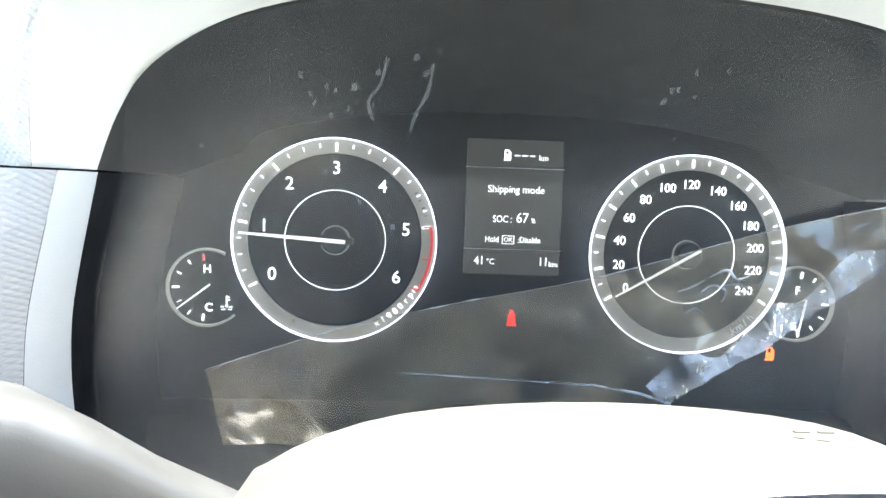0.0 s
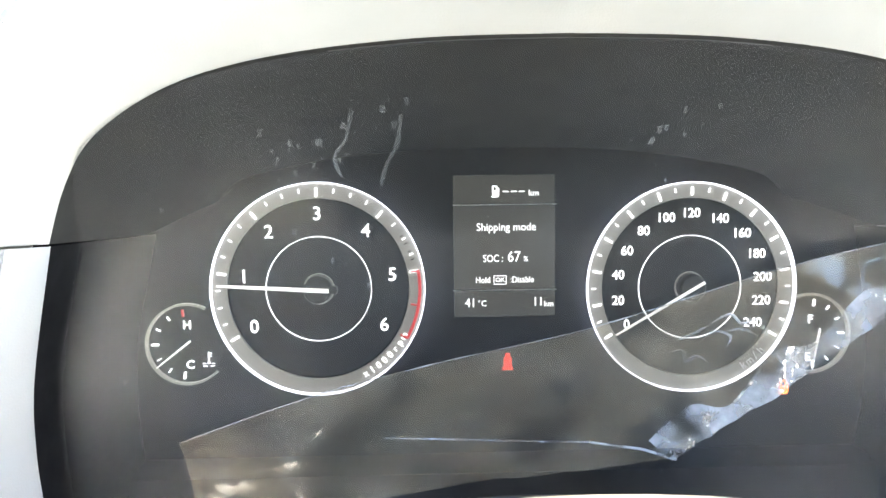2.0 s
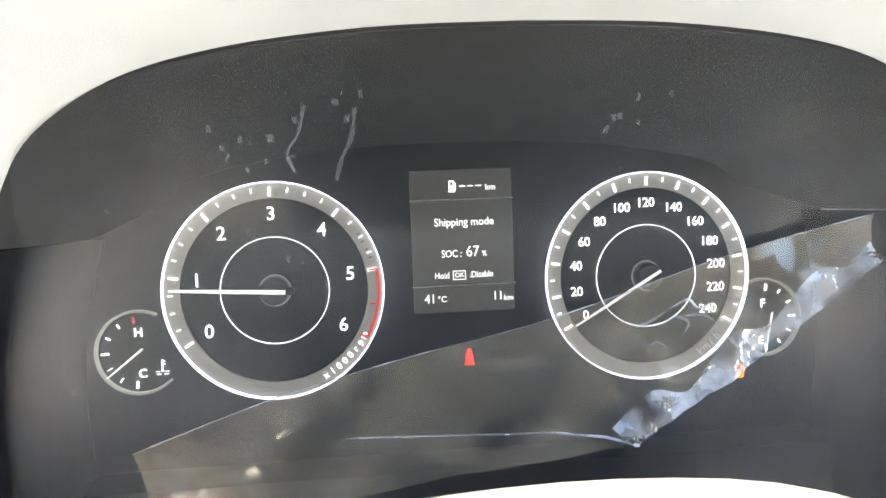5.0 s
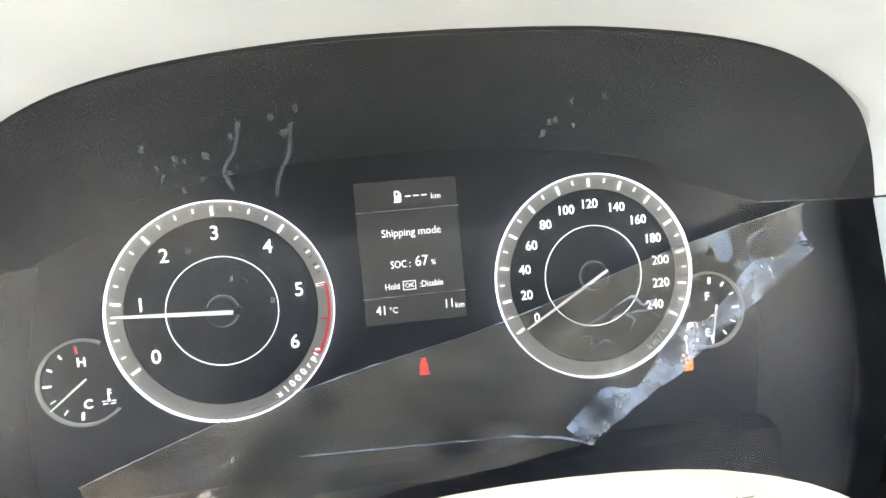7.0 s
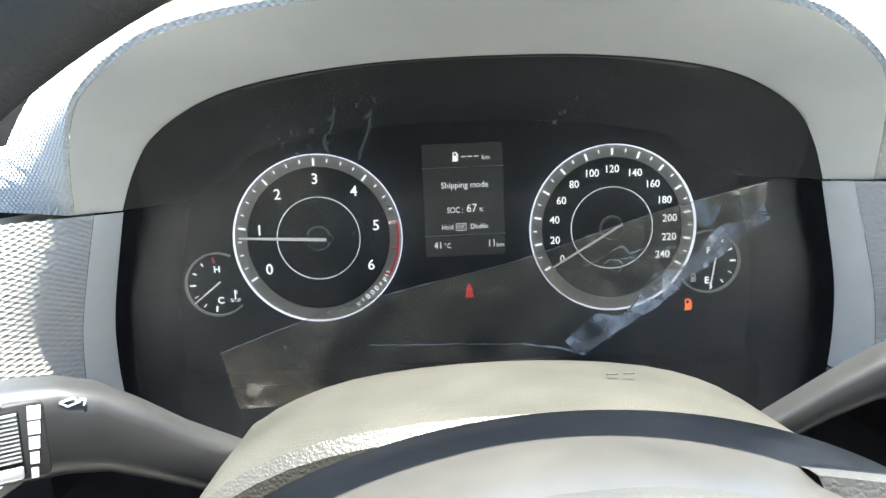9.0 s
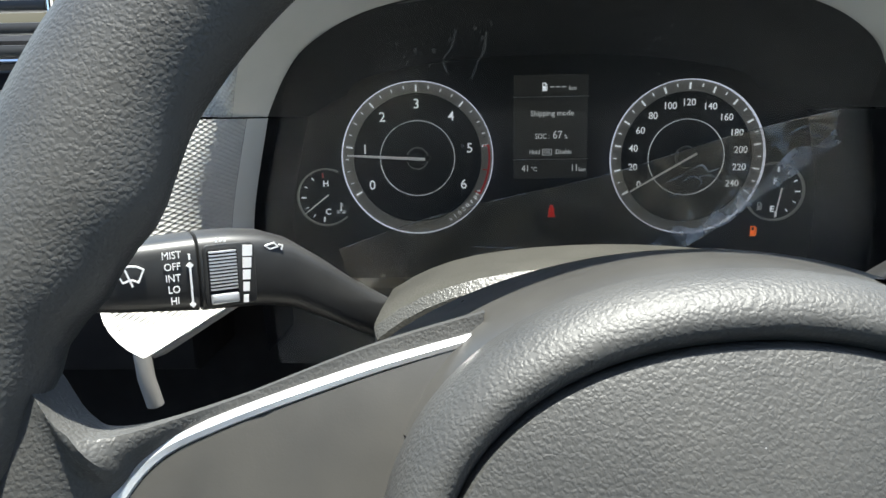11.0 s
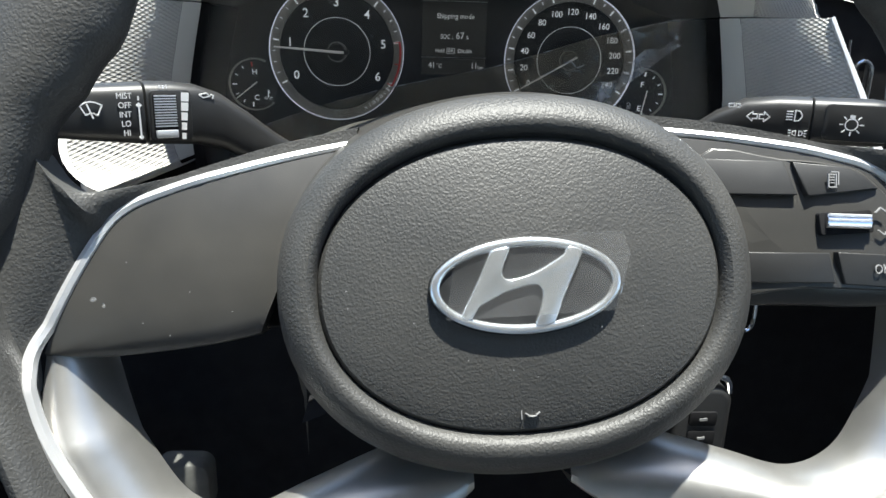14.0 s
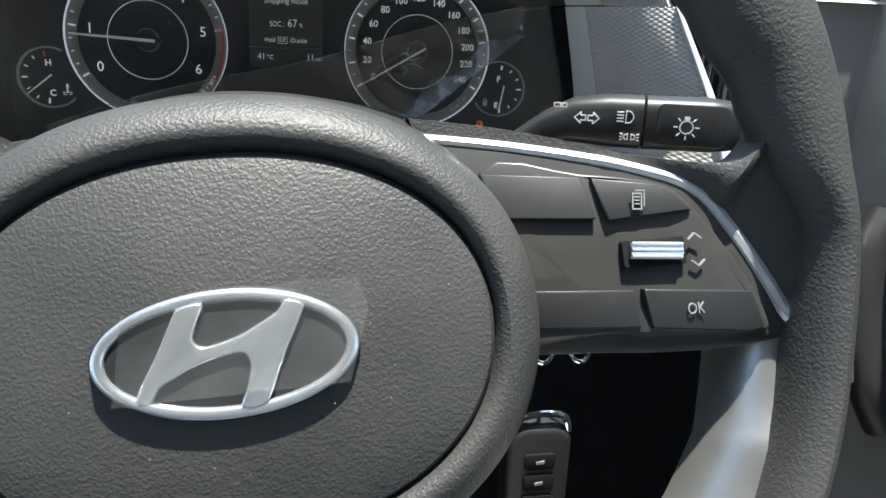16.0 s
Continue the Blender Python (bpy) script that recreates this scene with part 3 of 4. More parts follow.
for z in (0.0112, -0.0335):
    part("rule", bar(bmesh.new(), -0.0003, z, 0.0540, 0.0003, 0, 0.0, 0.0005), PRINT, display)
pump(display, -0.0055, 0.0180, 0.0052, WHITE, 0.0006)
for k in range(3):
    part("dash_mark", bar(bmesh.new(), 0.0004 + 0.0042 * k, 0.0180, 0.0029, 0.0006, 0, 0.0001, 0.0008), LCDTEXT, display)
text("km", 0.0044, 0.0150, 0.0170, LCDTEXT, display, 0.0006)
text("Shipping mode", 0.0057, 0.0006, -0.0006, LCDTEXT, display, 0.0006, squeeze=0.93)
text("SOC :", 0.0054, -0.0064, -0.0170, LCDTEXT, display, 0.0006, squeeze=0.8)
text("67", 0.0078, 0.0046, -0.0162, LCDTEXT, display, 0.0006, squeeze=0.9)
text("%", 0.0038, 0.0108, -0.0174, LCDTEXT, display, 0.0006)
text("Hold", 0.0046, -0.0118, -0.0282, LCDTEXT, display, 0.0006, squeeze=0.85)
text("OK", 0.0034, -0.0028, -0.0282, LCDTEXT, display, 0.0006)
bm = bmesh.new()
for x, z, w, h in ((-0.0028, -0.0260, 0.0064, 0.0003), (-0.0028, -0.0304, 0.0064, 0.0003), (-0.0060, -0.0282, 0.0003, 0.0044), (0.0004, -0.0282, 0.0003, 0.0044)):
    bar(bm, x, z, w, h, 0, 0.0001, 0.0008)
part("key_frame", bm, LCDTEXT, display)
text(":Disable", 0.0046, 0.0088, -0.0282, LCDTEXT, display, 0.0006, squeeze=0.85)
text("41", 0.0066, -0.0184, -0.0402, LCDTEXT, display, 0.0006, squeeze=0.9)
text("°C", 0.0044, -0.0122, -0.0406, LCDTEXT, display, 0.0006)
text("11", 0.0066, 0.0172, -0.0400, LCDTEXT, display, 0.0006, squeeze=0.9)
text("km", 0.0042, 0.0228, -0.0412, LCDTEXT, display, 0.0006)

# clear lens in front of the dials
half = smooth_outline(UPPER, 4, closed=False)
lens_pts = [(0.190, -0.165), (0.1935, -0.100), (0.188, -0.050)] + [(w - 0.0012, z - 0.0004) for z, w in half] + [(-w + 0.0012, z - 0.0004) for z, w in reversed(half[:-1])] + [(-0.188, -0.050), (-0.1935, -0.100), (-0.190, -0.165)]
n = len(lens_pts)


def lens_front(x, z, edge):
    """The upper part of the lens sweeps out to the rim of the opening (edge: 0 inside, 1 at the rim)."""
    up = min(1, max(0, (z - 0.005) / 0.056)) ** 2
    return lens_y(z) - 0.033 * max(0.95 * up, edge ** 6 * min(1, max(0, z / 0.03)))


rows = []
for k in range((n + 1) // 2):
    x, z = lens_pts[k]
    rows.append([(x * q, lens_front(x * q, z, abs(q)), z) for q in [math.sin(math.pi / 2 * j / 14) for j in range(-14, 15)]])
bm = loft(rows, False)
lens = part("lens", bm, LENS, cluster, "clear plastic lens with milky haze added for glare")
lens.visible_shadow = False


# dried smears and specks on the lens
def smear(pts, w):
    rows = []
    for i, (x, z) in enumerate(pts):
        k = w * (0.6 + 0.8 * random.random())
        rows.append([(x - k, lens_y(z) - 0.0008, z), (x - k * 0.3, lens_y(z) - 0.0010, z), (x + k, lens_y(z) - 0.0008, z)])
    ob = part("smear", loft(rows, False), SMEAR, lens, "pale dried smear")
    ob.visible_shadow = False


smear(smooth_outline([(-0.0672, 0.0452), (-0.070, 0.036), (-0.0745, 0.030), (-0.0725, 0.023)], 4, False), 0.0007)
smear(smooth_outline([(-0.0500, 0.0440), (-0.0518, 0.034), (-0.0560, 0.0265), (-0.0580, 0.0195)], 4, False), 0.0007)
for cx, cz, n, sx, sz in ((-0.085, 0.034, 16, 0.012, 0.008), (-0.055, 0.043, 10, 0.010, 0.004), (0.048, 0.036, 18, 0.014, 0.010), (-0.11, 0.0, 14, 0.03, 0.02), (-0.08, -0.03, 12, 0.04, 0.03)):
    for k in range(n):
        x, z, s = random.gauss(cx, sx), random.gauss(cz, sz), 0.0004 + 0.0009 * random.random() ** 2
        if z > 0.05:
            continue
        smear([(x + s * 0.3 * random.uniform(-1, 1), z + s), (x, z), (x + s * 0.4 * random.uniform(-1, 1), z - s)], s * 0.7)

# ---- steering wheel ----
HUB = pose(0.0023, -0.384, -0.100, -17, 0, 0) @ pose(0, 0, 0, 0, -4, 0)
wheel = thing("steering_wheel", "black leather steering wheel with silver spokes and round pad", "steering wheel", HUB)
RIM_X, RIM_Z, RIM_OUT = -0.004, 0.036, 0.1905


def rim_inner(a):
    """Inner radius of the rim; the upper arc swells into thumb rests just above the spokes."""
    d = abs(((a - 90 + 180) % 360) - 180)          # degrees from the top
    knots = ((0, 0.147), (55, 0.1455), (66, 0.1425), (73, 0.148), (81, 0.158), (88, 0.164), (96, 0.1765), (135, 0.1765), (155, 0.166), (180, 0.162))
    for (d0, r0), (d1, r1) in zip(knots, knots[1:]):
        if d <= d1:
            s = (d - d0) / (d1 - d0)
            slim = 0.008 * max(0, math.cos(radians(a))) ** 0.5 * min(1, max(0, (88 - d) / 20))
            return r0 + slim + (r1 - r0) * s * s * (3 - 2 * s)
    return 0.163



rings = []
for i in range(145):
    a = 360 * i / 144
    ri, ro = rim_inner(a), RIM_OUT
    low = max(0, -math.sin(radians(a)))
    flat = 1 + 0.20 * min(1, low * 3) - 0.19 * max(0, low - 0.7) / 0.3      # flat-bottomed wheel
    rc, rr = (ri + ro) / 2, (ro - ri) / 2
    rings.append([(RIM_X + (rc + rr * math.cos(t)) * math.cos(radians(a)), 0.014 - 0.0155 * math.sin(t), RIM_Z + (rc + rr * math.cos(t)) * math.sin(radians(a)) * flat) for t in [2 * math.pi * k / 20 for k in range(20)]])
part("rim", loft(rings, True), LEATHER, wheel, "grained black leather rim")


def egg(rx, rz, h, cx=0.0, cz=0.0, n=96, p=2.15):
    out = []
    for k in range(n):
        a = 2 * math.pi * k / n
        c, s = math.cos(a), math.sin(a)
        out.append((cx + rx * math.copysign(abs(c) ** (2 / p), c), -h, cz + rz * math.copysign(abs(s) ** (2 / p), s)))
    return out


# pad: bowl-shaped outer ring, crease, domed middle
part("pad_ring", loft([egg(0.080, 0.063, -0.055), egg(0.0865, 0.0690, -0.042), egg(0.0882, 0.0704, -0.027), egg(0.0870, 0.0692, -0.0180), egg(0.0840, 0.0662, -0.0118), egg(0.0802, 0.0618, -0.0082), egg(0.0772, 0.0585, -0.0068), egg(0.0752, 0.0562, -0.0068),
                       egg(0.0738, 0.0546, -0.0078), egg(0.0728, 0.0534, -0.0096), egg(0.0720, 0.0525, -0.0125)], True), PAD, wheel, "grained black pad surround")
part("airbag_pad", loft([egg(0.0722, 0.0528, -0.0140), egg(0.0716, 0.0521, -0.0112), egg(0.0702, 0.0508, -0.0094)] + [egg(0.0702 * r, 0.0508 * r, -0.0024 - 0.0068 * r * r) for r in (0.95, 0.88, 0.78, 0.68, 0.58, 0.46, 0.33, 0.2, 0.08)], True, (False, True)), PAD, wheel, "grained black airbag cover")


def hood_arc(rx, rz, h, a0=28, a1=152, n=40):
    return [(rx * math.cos(radians(a0 + (a1 - a0) * k / n)), -h, rz * math.sin(radians(a0 + (a1 - a0) * k / n))) for k in range(n + 1)]


part("rear_cover", loft([hood_arc(0.0850, 0.0690, -0.024), hood_arc(0.0900, 0.0728, -0.030), hood_arc(0.1000, 0.0760, -0.045), hood_arc(0.1150, 0.0790, -0.062), hood_arc(0.1280, 0.0805, -0.076), hood_arc(0.1290, 0.0795, -0.0785), hood_arc(0.1250, 0.070, -0.080)], False), SATIN, wheel, "smooth dark cover behind the pad")
part("hub_boss", loft([egg(0.060, 0.050, -0.12), egg(0.066, 0.054, -0.05)], True, (True, True)), BLACK, wheel)

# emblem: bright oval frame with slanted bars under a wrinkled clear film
emblem = part("emblem", loft([egg(0.0335, 0.0170, -0.006, p=2), egg(0.0335, 0.0170, 0.0006, p=2), egg(0.0328, 0.0163, 0.0016, p=2)], True, (True, True)), BADGE, wheel, "dark oval badge plate", Matrix.Translation((0, 0.0030, 0)))
ring = []
for k in range(73):
    a = 2 * math.pi * k / 72
    ring.append([((0.0312 + 0.0017 * math.cos(t)) * math.cos(a), -0.0018 - 0.0013 * math.sin(t), (0.0148 + 0.0017 * math.cos(t)) * math.sin(a)) for t in [2 * math.pi * j / 10 for j in range(10)]])
part("oval_frame", loft(ring, True), BRIGHT, emblem, "chrome oval frame")
part("slanted_bars", plate(smooth_outline([(-0.0225, -0.0088), (-0.0168, 0.0020), (-0.0125, 0.0108), (-0.0108, 0.0128), (-0.0052, 0.0134), (-0.0066, 0.0095), (-0.0080, 0.0056), (-0.0076, 0.0034), (-0.0047, 0.0025), (0.0028, 0.0044), (0.0085, 0.0072), (0.0132, 0.0100), (0.0150, 0.0126),
                                           (0.0196, 0.0112), (0.0190, 0.0085), (0.0160, 0.0025), (0.0130, -0.0035), (0.0098, -0.0112), (0.0074, -0.0136), (0.0024, -0.0134), (0.0040, -0.0090), (0.0052, -0.0040), (0.0048, -0.0012), (0.0024, 0.0003), (-0.0068, -0.0017), (-0.0130, -0.0045), (-0.0166, -0.0064), (-0.0192, -0.0100)], 3), 0.0012, 0.0034, 0.0006, 3), BRIGHT, emblem, "pale satin slanted emblem bars")
film = part("badge_film", plate([(-0.028, -0.010), (0.030, -0.010), (0.036, 0.0085), (0.034, 0.0165), (0.020, 0.0172), (-0.024, 0.0120)], 0.0040, 0.0044, 0.0001, 1), CLEAR, emblem, "loose clear protective film")
film.visible_shadow = False

# horn sign at the foot of the pad
bm = bmesh.new()
for x, z, w, a in ((-0.0012, -0.0452, 0.0016, -35), (0.0, -0.0459, 0.0016, -12), (0.0014, -0.0459, 0.0016, 12), (0.0026, -0.0451, 0.0016, 35)):
    bar(bm, x, z, w, 0.00035, a, -0.0090, -0.0070)
bar(bm, -0.0032, -0.0452, 0.0003, 0.0030, 0, -0.0090, -0.0070)
part("horn_sign", bm, DIMPRINT, wheel)


def spoke_h(x, z):
    """Height of the side spokes: deeper towards the pad and the top edge."""
    return -0.0195 - 0.010 * max(0, (0.115 - abs(x)) / 0.05) - 0.06 * max(0, z) - 2.2 * max(0, z - 0.004) ** 2 - 4.0 * max(0, 0.004 - max(z, -0.020)) ** 2


def shaped(pts, thick, lift=0.0, edge=0.0012):
    """A plate laid on the curved spoke."""
    bm = plate(pts, 0.0, thick, edge, 3)
    for v in bm.verts:
        v.co.y += -spoke_h(v.co.x, v.co.z) - lift + thick
    return bm


for side in (-1, 1):
    upper = smooth_outline([(0.064 if side < 0 else 0.060, 0.0550), (0.090, 0.0490), (0.125, 0.0397), (0.1412, 0.0325), (0.1515, 0.0200), (0.1630, 0.0005), (0.1700, -0.0145)], 5, closed=False)
    under = smooth_outline([(0.0955 if side < 0 else 0.060, -0.0135), (0.108, -0.0155), (0.125, -0.0170), (0.140, -0.0178), (0.150, -0.0180), (0.160, -0.0174), (0.1690, -0.0158)], 5, closed=False)
    rows = []
    for (x0, z0), (x1, z1) in zip(upper, under):
        row = [(x0 + (x1 - x0) * q, z0 + (z1 - z0) * q) for q in (0, 0.08, 0.18, 0.3, 0.45, 0.6, 0.75, 0.88, 0.95, 0.99, 1.0)]
        drop = (0, 0, 0, 0, 0, 0, 0, 0.0003, 0.0010, 0.0026, 0.0060)
        rows.append([(side * x0, -spoke_h(x0, z0) + 0.012, z0)] + [(side * x, -spoke_h(x, z) + d, z) for (x, z), d in zip(row, drop)] + [(side * x1, -spoke_h(x1, z1) + 0.022, z1 + 0.001)])
    rows.insert(0, [(x, y + 0.014, z) for x, y, z in rows[0]])
    spoke = part("left_spoke" if side < 0 else "right_spoke", loft(rows, False), SATIN, wheel, "satin dark grey spoke panel")
    line = smooth_outline([(0.058, 0.0575), (0.090, 0.0510), (0.125, 0.0415), (0.1425, 0.0340), (0.1535, 0.0200), (0.1660, -0.0020), (0.1722, -0.0140), (0.1722, -0.0260), (0.1680, -0.0420), (0.1600, -0.0580), (0.1480, -0.0760), (0.1320, -0.0900)], 6, closed=False)
    part("bright_trim", tube([(side * x, -spoke_h(x, z) + 0.0006 - 0.0095 * min(1, max(0, -(z + 0.005) / 0.02)), z) for x, z in line], lambda s: 0.0017 + 0.0011 * min(1, 1.6 * s), 8), SILVER, spoke, "thin bright silver trim line")
    if side < 0:
        # black plate set where only the shade of a gap lies
        part("pocket", shaped([(-x, z) for x, z in rounded(0.062, 0.100, -0.0120, 0.046, 0.004)], 0.006, -0.010), BLACK, spoke, "black plate standing for the shaded gap between spoke and pad")
    # shoulder of the rim that runs into the spoke
    near = smooth_outline([(0.058, 0.0570), (0.090, 0.0505), (0.125, 0.0410), (0.1425, 0.0335), (0.1480, 0.0270), (0.1535, 0.0195), (0.1660, -0.0025), (0.1722, -0.0140), (0.1722, -0.0280)], 6, closed=False)
    far = smooth_outline([(0.056, 0.0645), (0.088, 0.0575), (0.123, 0.0468), (0.1495, 0.0412), (0.1590, 0.0455), (0.1720, 0.0590), (0.1850, 0.0200), (0.1850, -0.0120), (0.1840, -0.0300)], 6, closed=False)
    rows = []
    for k, ((x0, z0), (x1, z1)) in enumerate(zip(near, far)):
        rise = min(1, max(0, (k / 6 - 2.0) / 1.6))
        h0 = spoke_h(x0, z0) - 0.0015
        h1 = (h0 - 0.0004) * (1 - rise) - 0.0100 * rise
        rows.append([(side * (x0 + (x1 - x0) * q), -(h0 + (h1 - h0) * (1 - (1 - q) ** (1 + 2 * rise))), z0 + (z1 - z0) * q) for q in (0, 0.15, 0.3, 0.45, 0.6, 0.75, 0.88, 0.96)]
                    + [(side * x1, -h1 + 0.003, z1 + 0.0004), (side * x1, -h1 + 0.016, z1 + 0.0006)])
    part("leather_shoulder", loft(rows, False), LEATHER, spoke, "leather-covered spoke root")
    outer = smooth_outline([(0.1715, -0.0110), (0.1735, -0.0400), (0.1695, -0.0640), (0.1530, -0.0880), (0.1270, -0.1030), (0.1000, -0.1010), (0.0600, -0.0930), (0.0330, -0.0890), (0.0190, -0.0800)], 6, closed=False)
    inner = smooth_outline([(0.1570, -0.0140), (0.1490, -0.0380), (0.1400, -0.0560), (0.1270, -0.0740), (0.1080, -0.0805), (0.0830, -0.0730), (0.0530, -0.0640), (0.0330, -0.0620), (0.0190, -0.0640)], 6, closed=False)
    rows = []
    for k, ((xo, zo), (xi, zi)) in enumerate(zip(outer, inner)):
        lift = 0.006 * min(1, k / 9) - 0.004 * (1 - min(1, k / 9))
        rows.append([(side * (xo + (xi - xo) * q), -spoke_h(xo, zo) - lift - h, zo + (zi - zo) * q) for q, h in ((0.0, -0.020), (0.0, -0.004), (0.02, -0.0015), (0.07, 0.0), (0.25, 0.0010), (0.45, -0.0002), (0.62, -0.0030), (0.78, -0.0075), (0.90, -0.0130), (0.97, -0.0180), (1.0, -0.0240))])
    part("lower_spoke", loft(rows, False), SPOKE, wheel, "satin silver lower spoke bezel")

# switches on the right spoke
sw = part("switch_pack", shaped(smooth_outline([(0.076, 0.0445), (0.106, 0.0412), (0.130, 0.0365), (0.1395, 0.0290), (0.1500, 0.0140), (0.1615, -0.0080), (0.1560, -0.0125), (0.110, -0.0085), (0.076, -0.0060)], 4), 0.006, 0.0018, 0.0008), SATIN, wheel, "dark steering-wheel switch panel")
for pts in ([(0.0755, 0.0436), (0.1050, 0.0402), (0.1085, 0.0268), (0.0790, 0.0293)], [(0.1085, 0.0396), (0.1290, 0.0363), (0.1350, 0.0325), (0.1392, 0.0274), (0.1120, 0.0260)],
            [(0.0850, 0.0066), (0.1172, 0.0043), (0.1190, -0.0072), (0.0850, -0.0050)], [(0.1204, 0.0044), (0.1560, 0.0006), (0.1600, -0.0110), (0.1560, -0.0122), (0.1225, -0.0078)]):
    part("button", shaped(pts, 0.004, 0.0029, 0.0005), GLOSSY, sw, "flat black push button")
part("roller_slot", shaped(rounded(0.1150, 0.1355, 0.0110, 0.0195, 0.001), 0.003, 0.0024, 0.0003), BLACK, sw)
M_R = pose(0.1255, 0.0195, 0.0156, 0, 5, 0)
part("roller", tube([(-0.0085, 0, 0), (0.0085, 0, 0)], 0.0032, 16), CHROME, sw, "chrome knurled roller", M_R)
for dz in (-0.0016, 0.0004, 0.0022):
    part("roller_ridge", tube([(-0.0082, -0.0028, dz), (0.0082, -0.0028, dz)], 0.0006, 6), SILVER, sw, "", M_R)


def signs(bm, cx, cz, s, bars, h):
    for x, z, w, l, a in bars:
        bar(bm, cx + x * s, cz + z * s, w * s, l * s, a, h - 0.0004, h + 0.0003)
    return bm


hb = -0.0184
part("up_mark", signs(bmesh.new(), 0.1388, 0.0192, 0.0022, [(-0.5, 0, 1.3, 0.24, 40), (0.5, 0, 1.3, 0.24, -40)], hb), DIMPRINT, sw)
part("down_mark", signs(bmesh.new(), 0.1396, 0.0108, 0.0022, [(-0.5, 0, 1.3, 0.24, -40), (0.5, 0, 1.3, 0.24, 40)], hb), DIMPRINT, sw)
part("pages_sign", signs(bmesh.new(), 0.1215, 0.0318, 0.0026, [(-0.7, -0.2, 0.16, 1.9, -4), (0.4, -0.2, 0.16, 1.9, -4), (-0.15, 0.72, 1.2, 0.16, -4), (-0.15, -1.12, 1.2, 0.16, -4), (0.75, 0.1, 0.16, 1.9, -4), (0.2, 1.05, 1.1, 0.16, -4), (-0.15, 0.3, 0.7, 0.14, -4), (-0.15, -0.1, 0.7, 0.14, -4), (-0.15, -0.5, 0.7, 0.14, -4)], -0.0190), DIMPRINT, sw)
text("OK", 0.0050, 0.1365, -0.0030, DIMPRINT, sw, -0.0162, squeeze=0.8)

# scuffs and lint
def fleck(x, z, s, mat, parent, h, n=6):
    bm = bmesh.new()
    bm.faces.new([bm.verts.new((x + s * (0.5 + random.random()) * math.cos(2 * math.pi * k / n), -h, z + s * (0.4 + random.random()) * math.sin(2 * math.pi * k / n))) for k in range(n)])
    ob = part("fleck", bm, mat, parent)
    ob.visible_shadow = False
    return ob


fleck(-0.1515, 0.0035, 0.0011, SMEAR, wheel, spoke_h(0.1515, 0.0035) + 0.00015)
fleck(-0.1480, 0.0010, 0.0008, SMEAR, wheel, spoke_h(0.148, 0.001) + 0.00015)
for x, z in ((-0.135, -0.006), (-0.118, 0.004), (-0.126, -0.011), (-0.104, -0.004), (-0.140, 0.016)):
    fleck(x, z, 0.00028, DIMPRINT, wheel, spoke_h(abs(x), z) + 0.00015)
for k in range(16):
    a, r = random.uniform(0, 6.28), random.uniform(0.5, 0.95)
    x, z = 0.066 * r * math.cos(a), 0.048 * r * math.sin(a)
    d = math.hypot(x / 0.069, z / 0.0498)
    fleck(x, z, 0.00022, DIMPRINT, wheel, -0.0006 - 0.0055 * d ** 2.2)

# ---- steering column and stalks ----
def shroud_ring(y, z, w, h, drop=0.13):
    pts = smooth_outline([(-w, z - drop), (-w, z - 0.022 * h), (-w * 0.96, z - 0.012 * h), (-w * 0.6, z - 0.003 * h), (0, z), (w * 0.6, z - 0.003 * h), (w * 0.96, z - 0.012 * h), (w, z - 0.022 * h), (w, z - drop)], 4, closed=False)
    return [(x, y, q) for x, q in pts]


column = thing("steering_column", "grained grey steering column shroud between cluster and wheel", "steering column")
part("upper_shroud", loft([shroud_ring(-0.09, -0.105, 0.09, 1.5), shroud_ring(-0.170, -0.072, 0.094, 1.5), shroud_ring(-0.1875, -0.0625, 0.096, 1.5), shroud_ring(-0.195, -0.0605, 0.097, 1.5), shroud_ring(-0.235, -0.0570, 0.098, 1.6), shroud_ring(-0.258, -0.0545, 0.098, 1.7), shroud_ring(-0.2635, -0.0550, 0.0975, 1.7), shroud_ring(-0.267, -0.0585, 0.096, 1.7), shroud_ring(-0.2685, -0.075, 0.092, 1.7), shroud_ring(-0.270, -0.11, 0.090, 1.7)], False), SHROUD, column)
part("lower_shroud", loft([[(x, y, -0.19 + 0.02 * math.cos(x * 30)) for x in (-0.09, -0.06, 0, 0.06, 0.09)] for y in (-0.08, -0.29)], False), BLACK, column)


def lever(name, label, origin, along, stations, split):
    """A control stalk: local x runs to the right along the lever, its front face lies near local y = 0. stations: (x, z, half height, half depth)."""
    X = Vector(along).normalized()
    Y = Vector((-X.y, X.x, 0))
    m = Matrix((X, Y, (0, 0, 1))).transposed().to_4x4()
    m.translation = origin
    st = thing(name, label, "control stalk", m)

    def rings(rows):
        out = []
        for x, z, hz, hy in rows:
            r = []
            for k in range(28):
                a = 2 * math.pi * k / 28
                c, q = math.cos(a), math.sin(a)
                r.append((x, 0.0125 - hy * math.copysign(abs(c) ** 0.5, c), z + hz * math.copysign(abs(q) ** 0.5, q)))
            out.append(r)
        return out
    part("end_knob", loft(rings(stations[:split]), True, (True, True)), GLOSSY, st, "rotating end knob")
    part("body", loft(rings(stations[split:]), True, (True, True)), GLOSSY, st, "satin black lever body")
    return st


def marks(parent, bars, cx, cz, s, y=0.0, mat=PRINT, name="marking"):
    bm = bmesh.new()
    for x, z, w, l, a in bars:
        bar(bm, cx + x * s, cz + z * s, w * s, l * s, a, -y - 0.0005, -y + 0.0003)
    return part(name, bm, mat, parent)


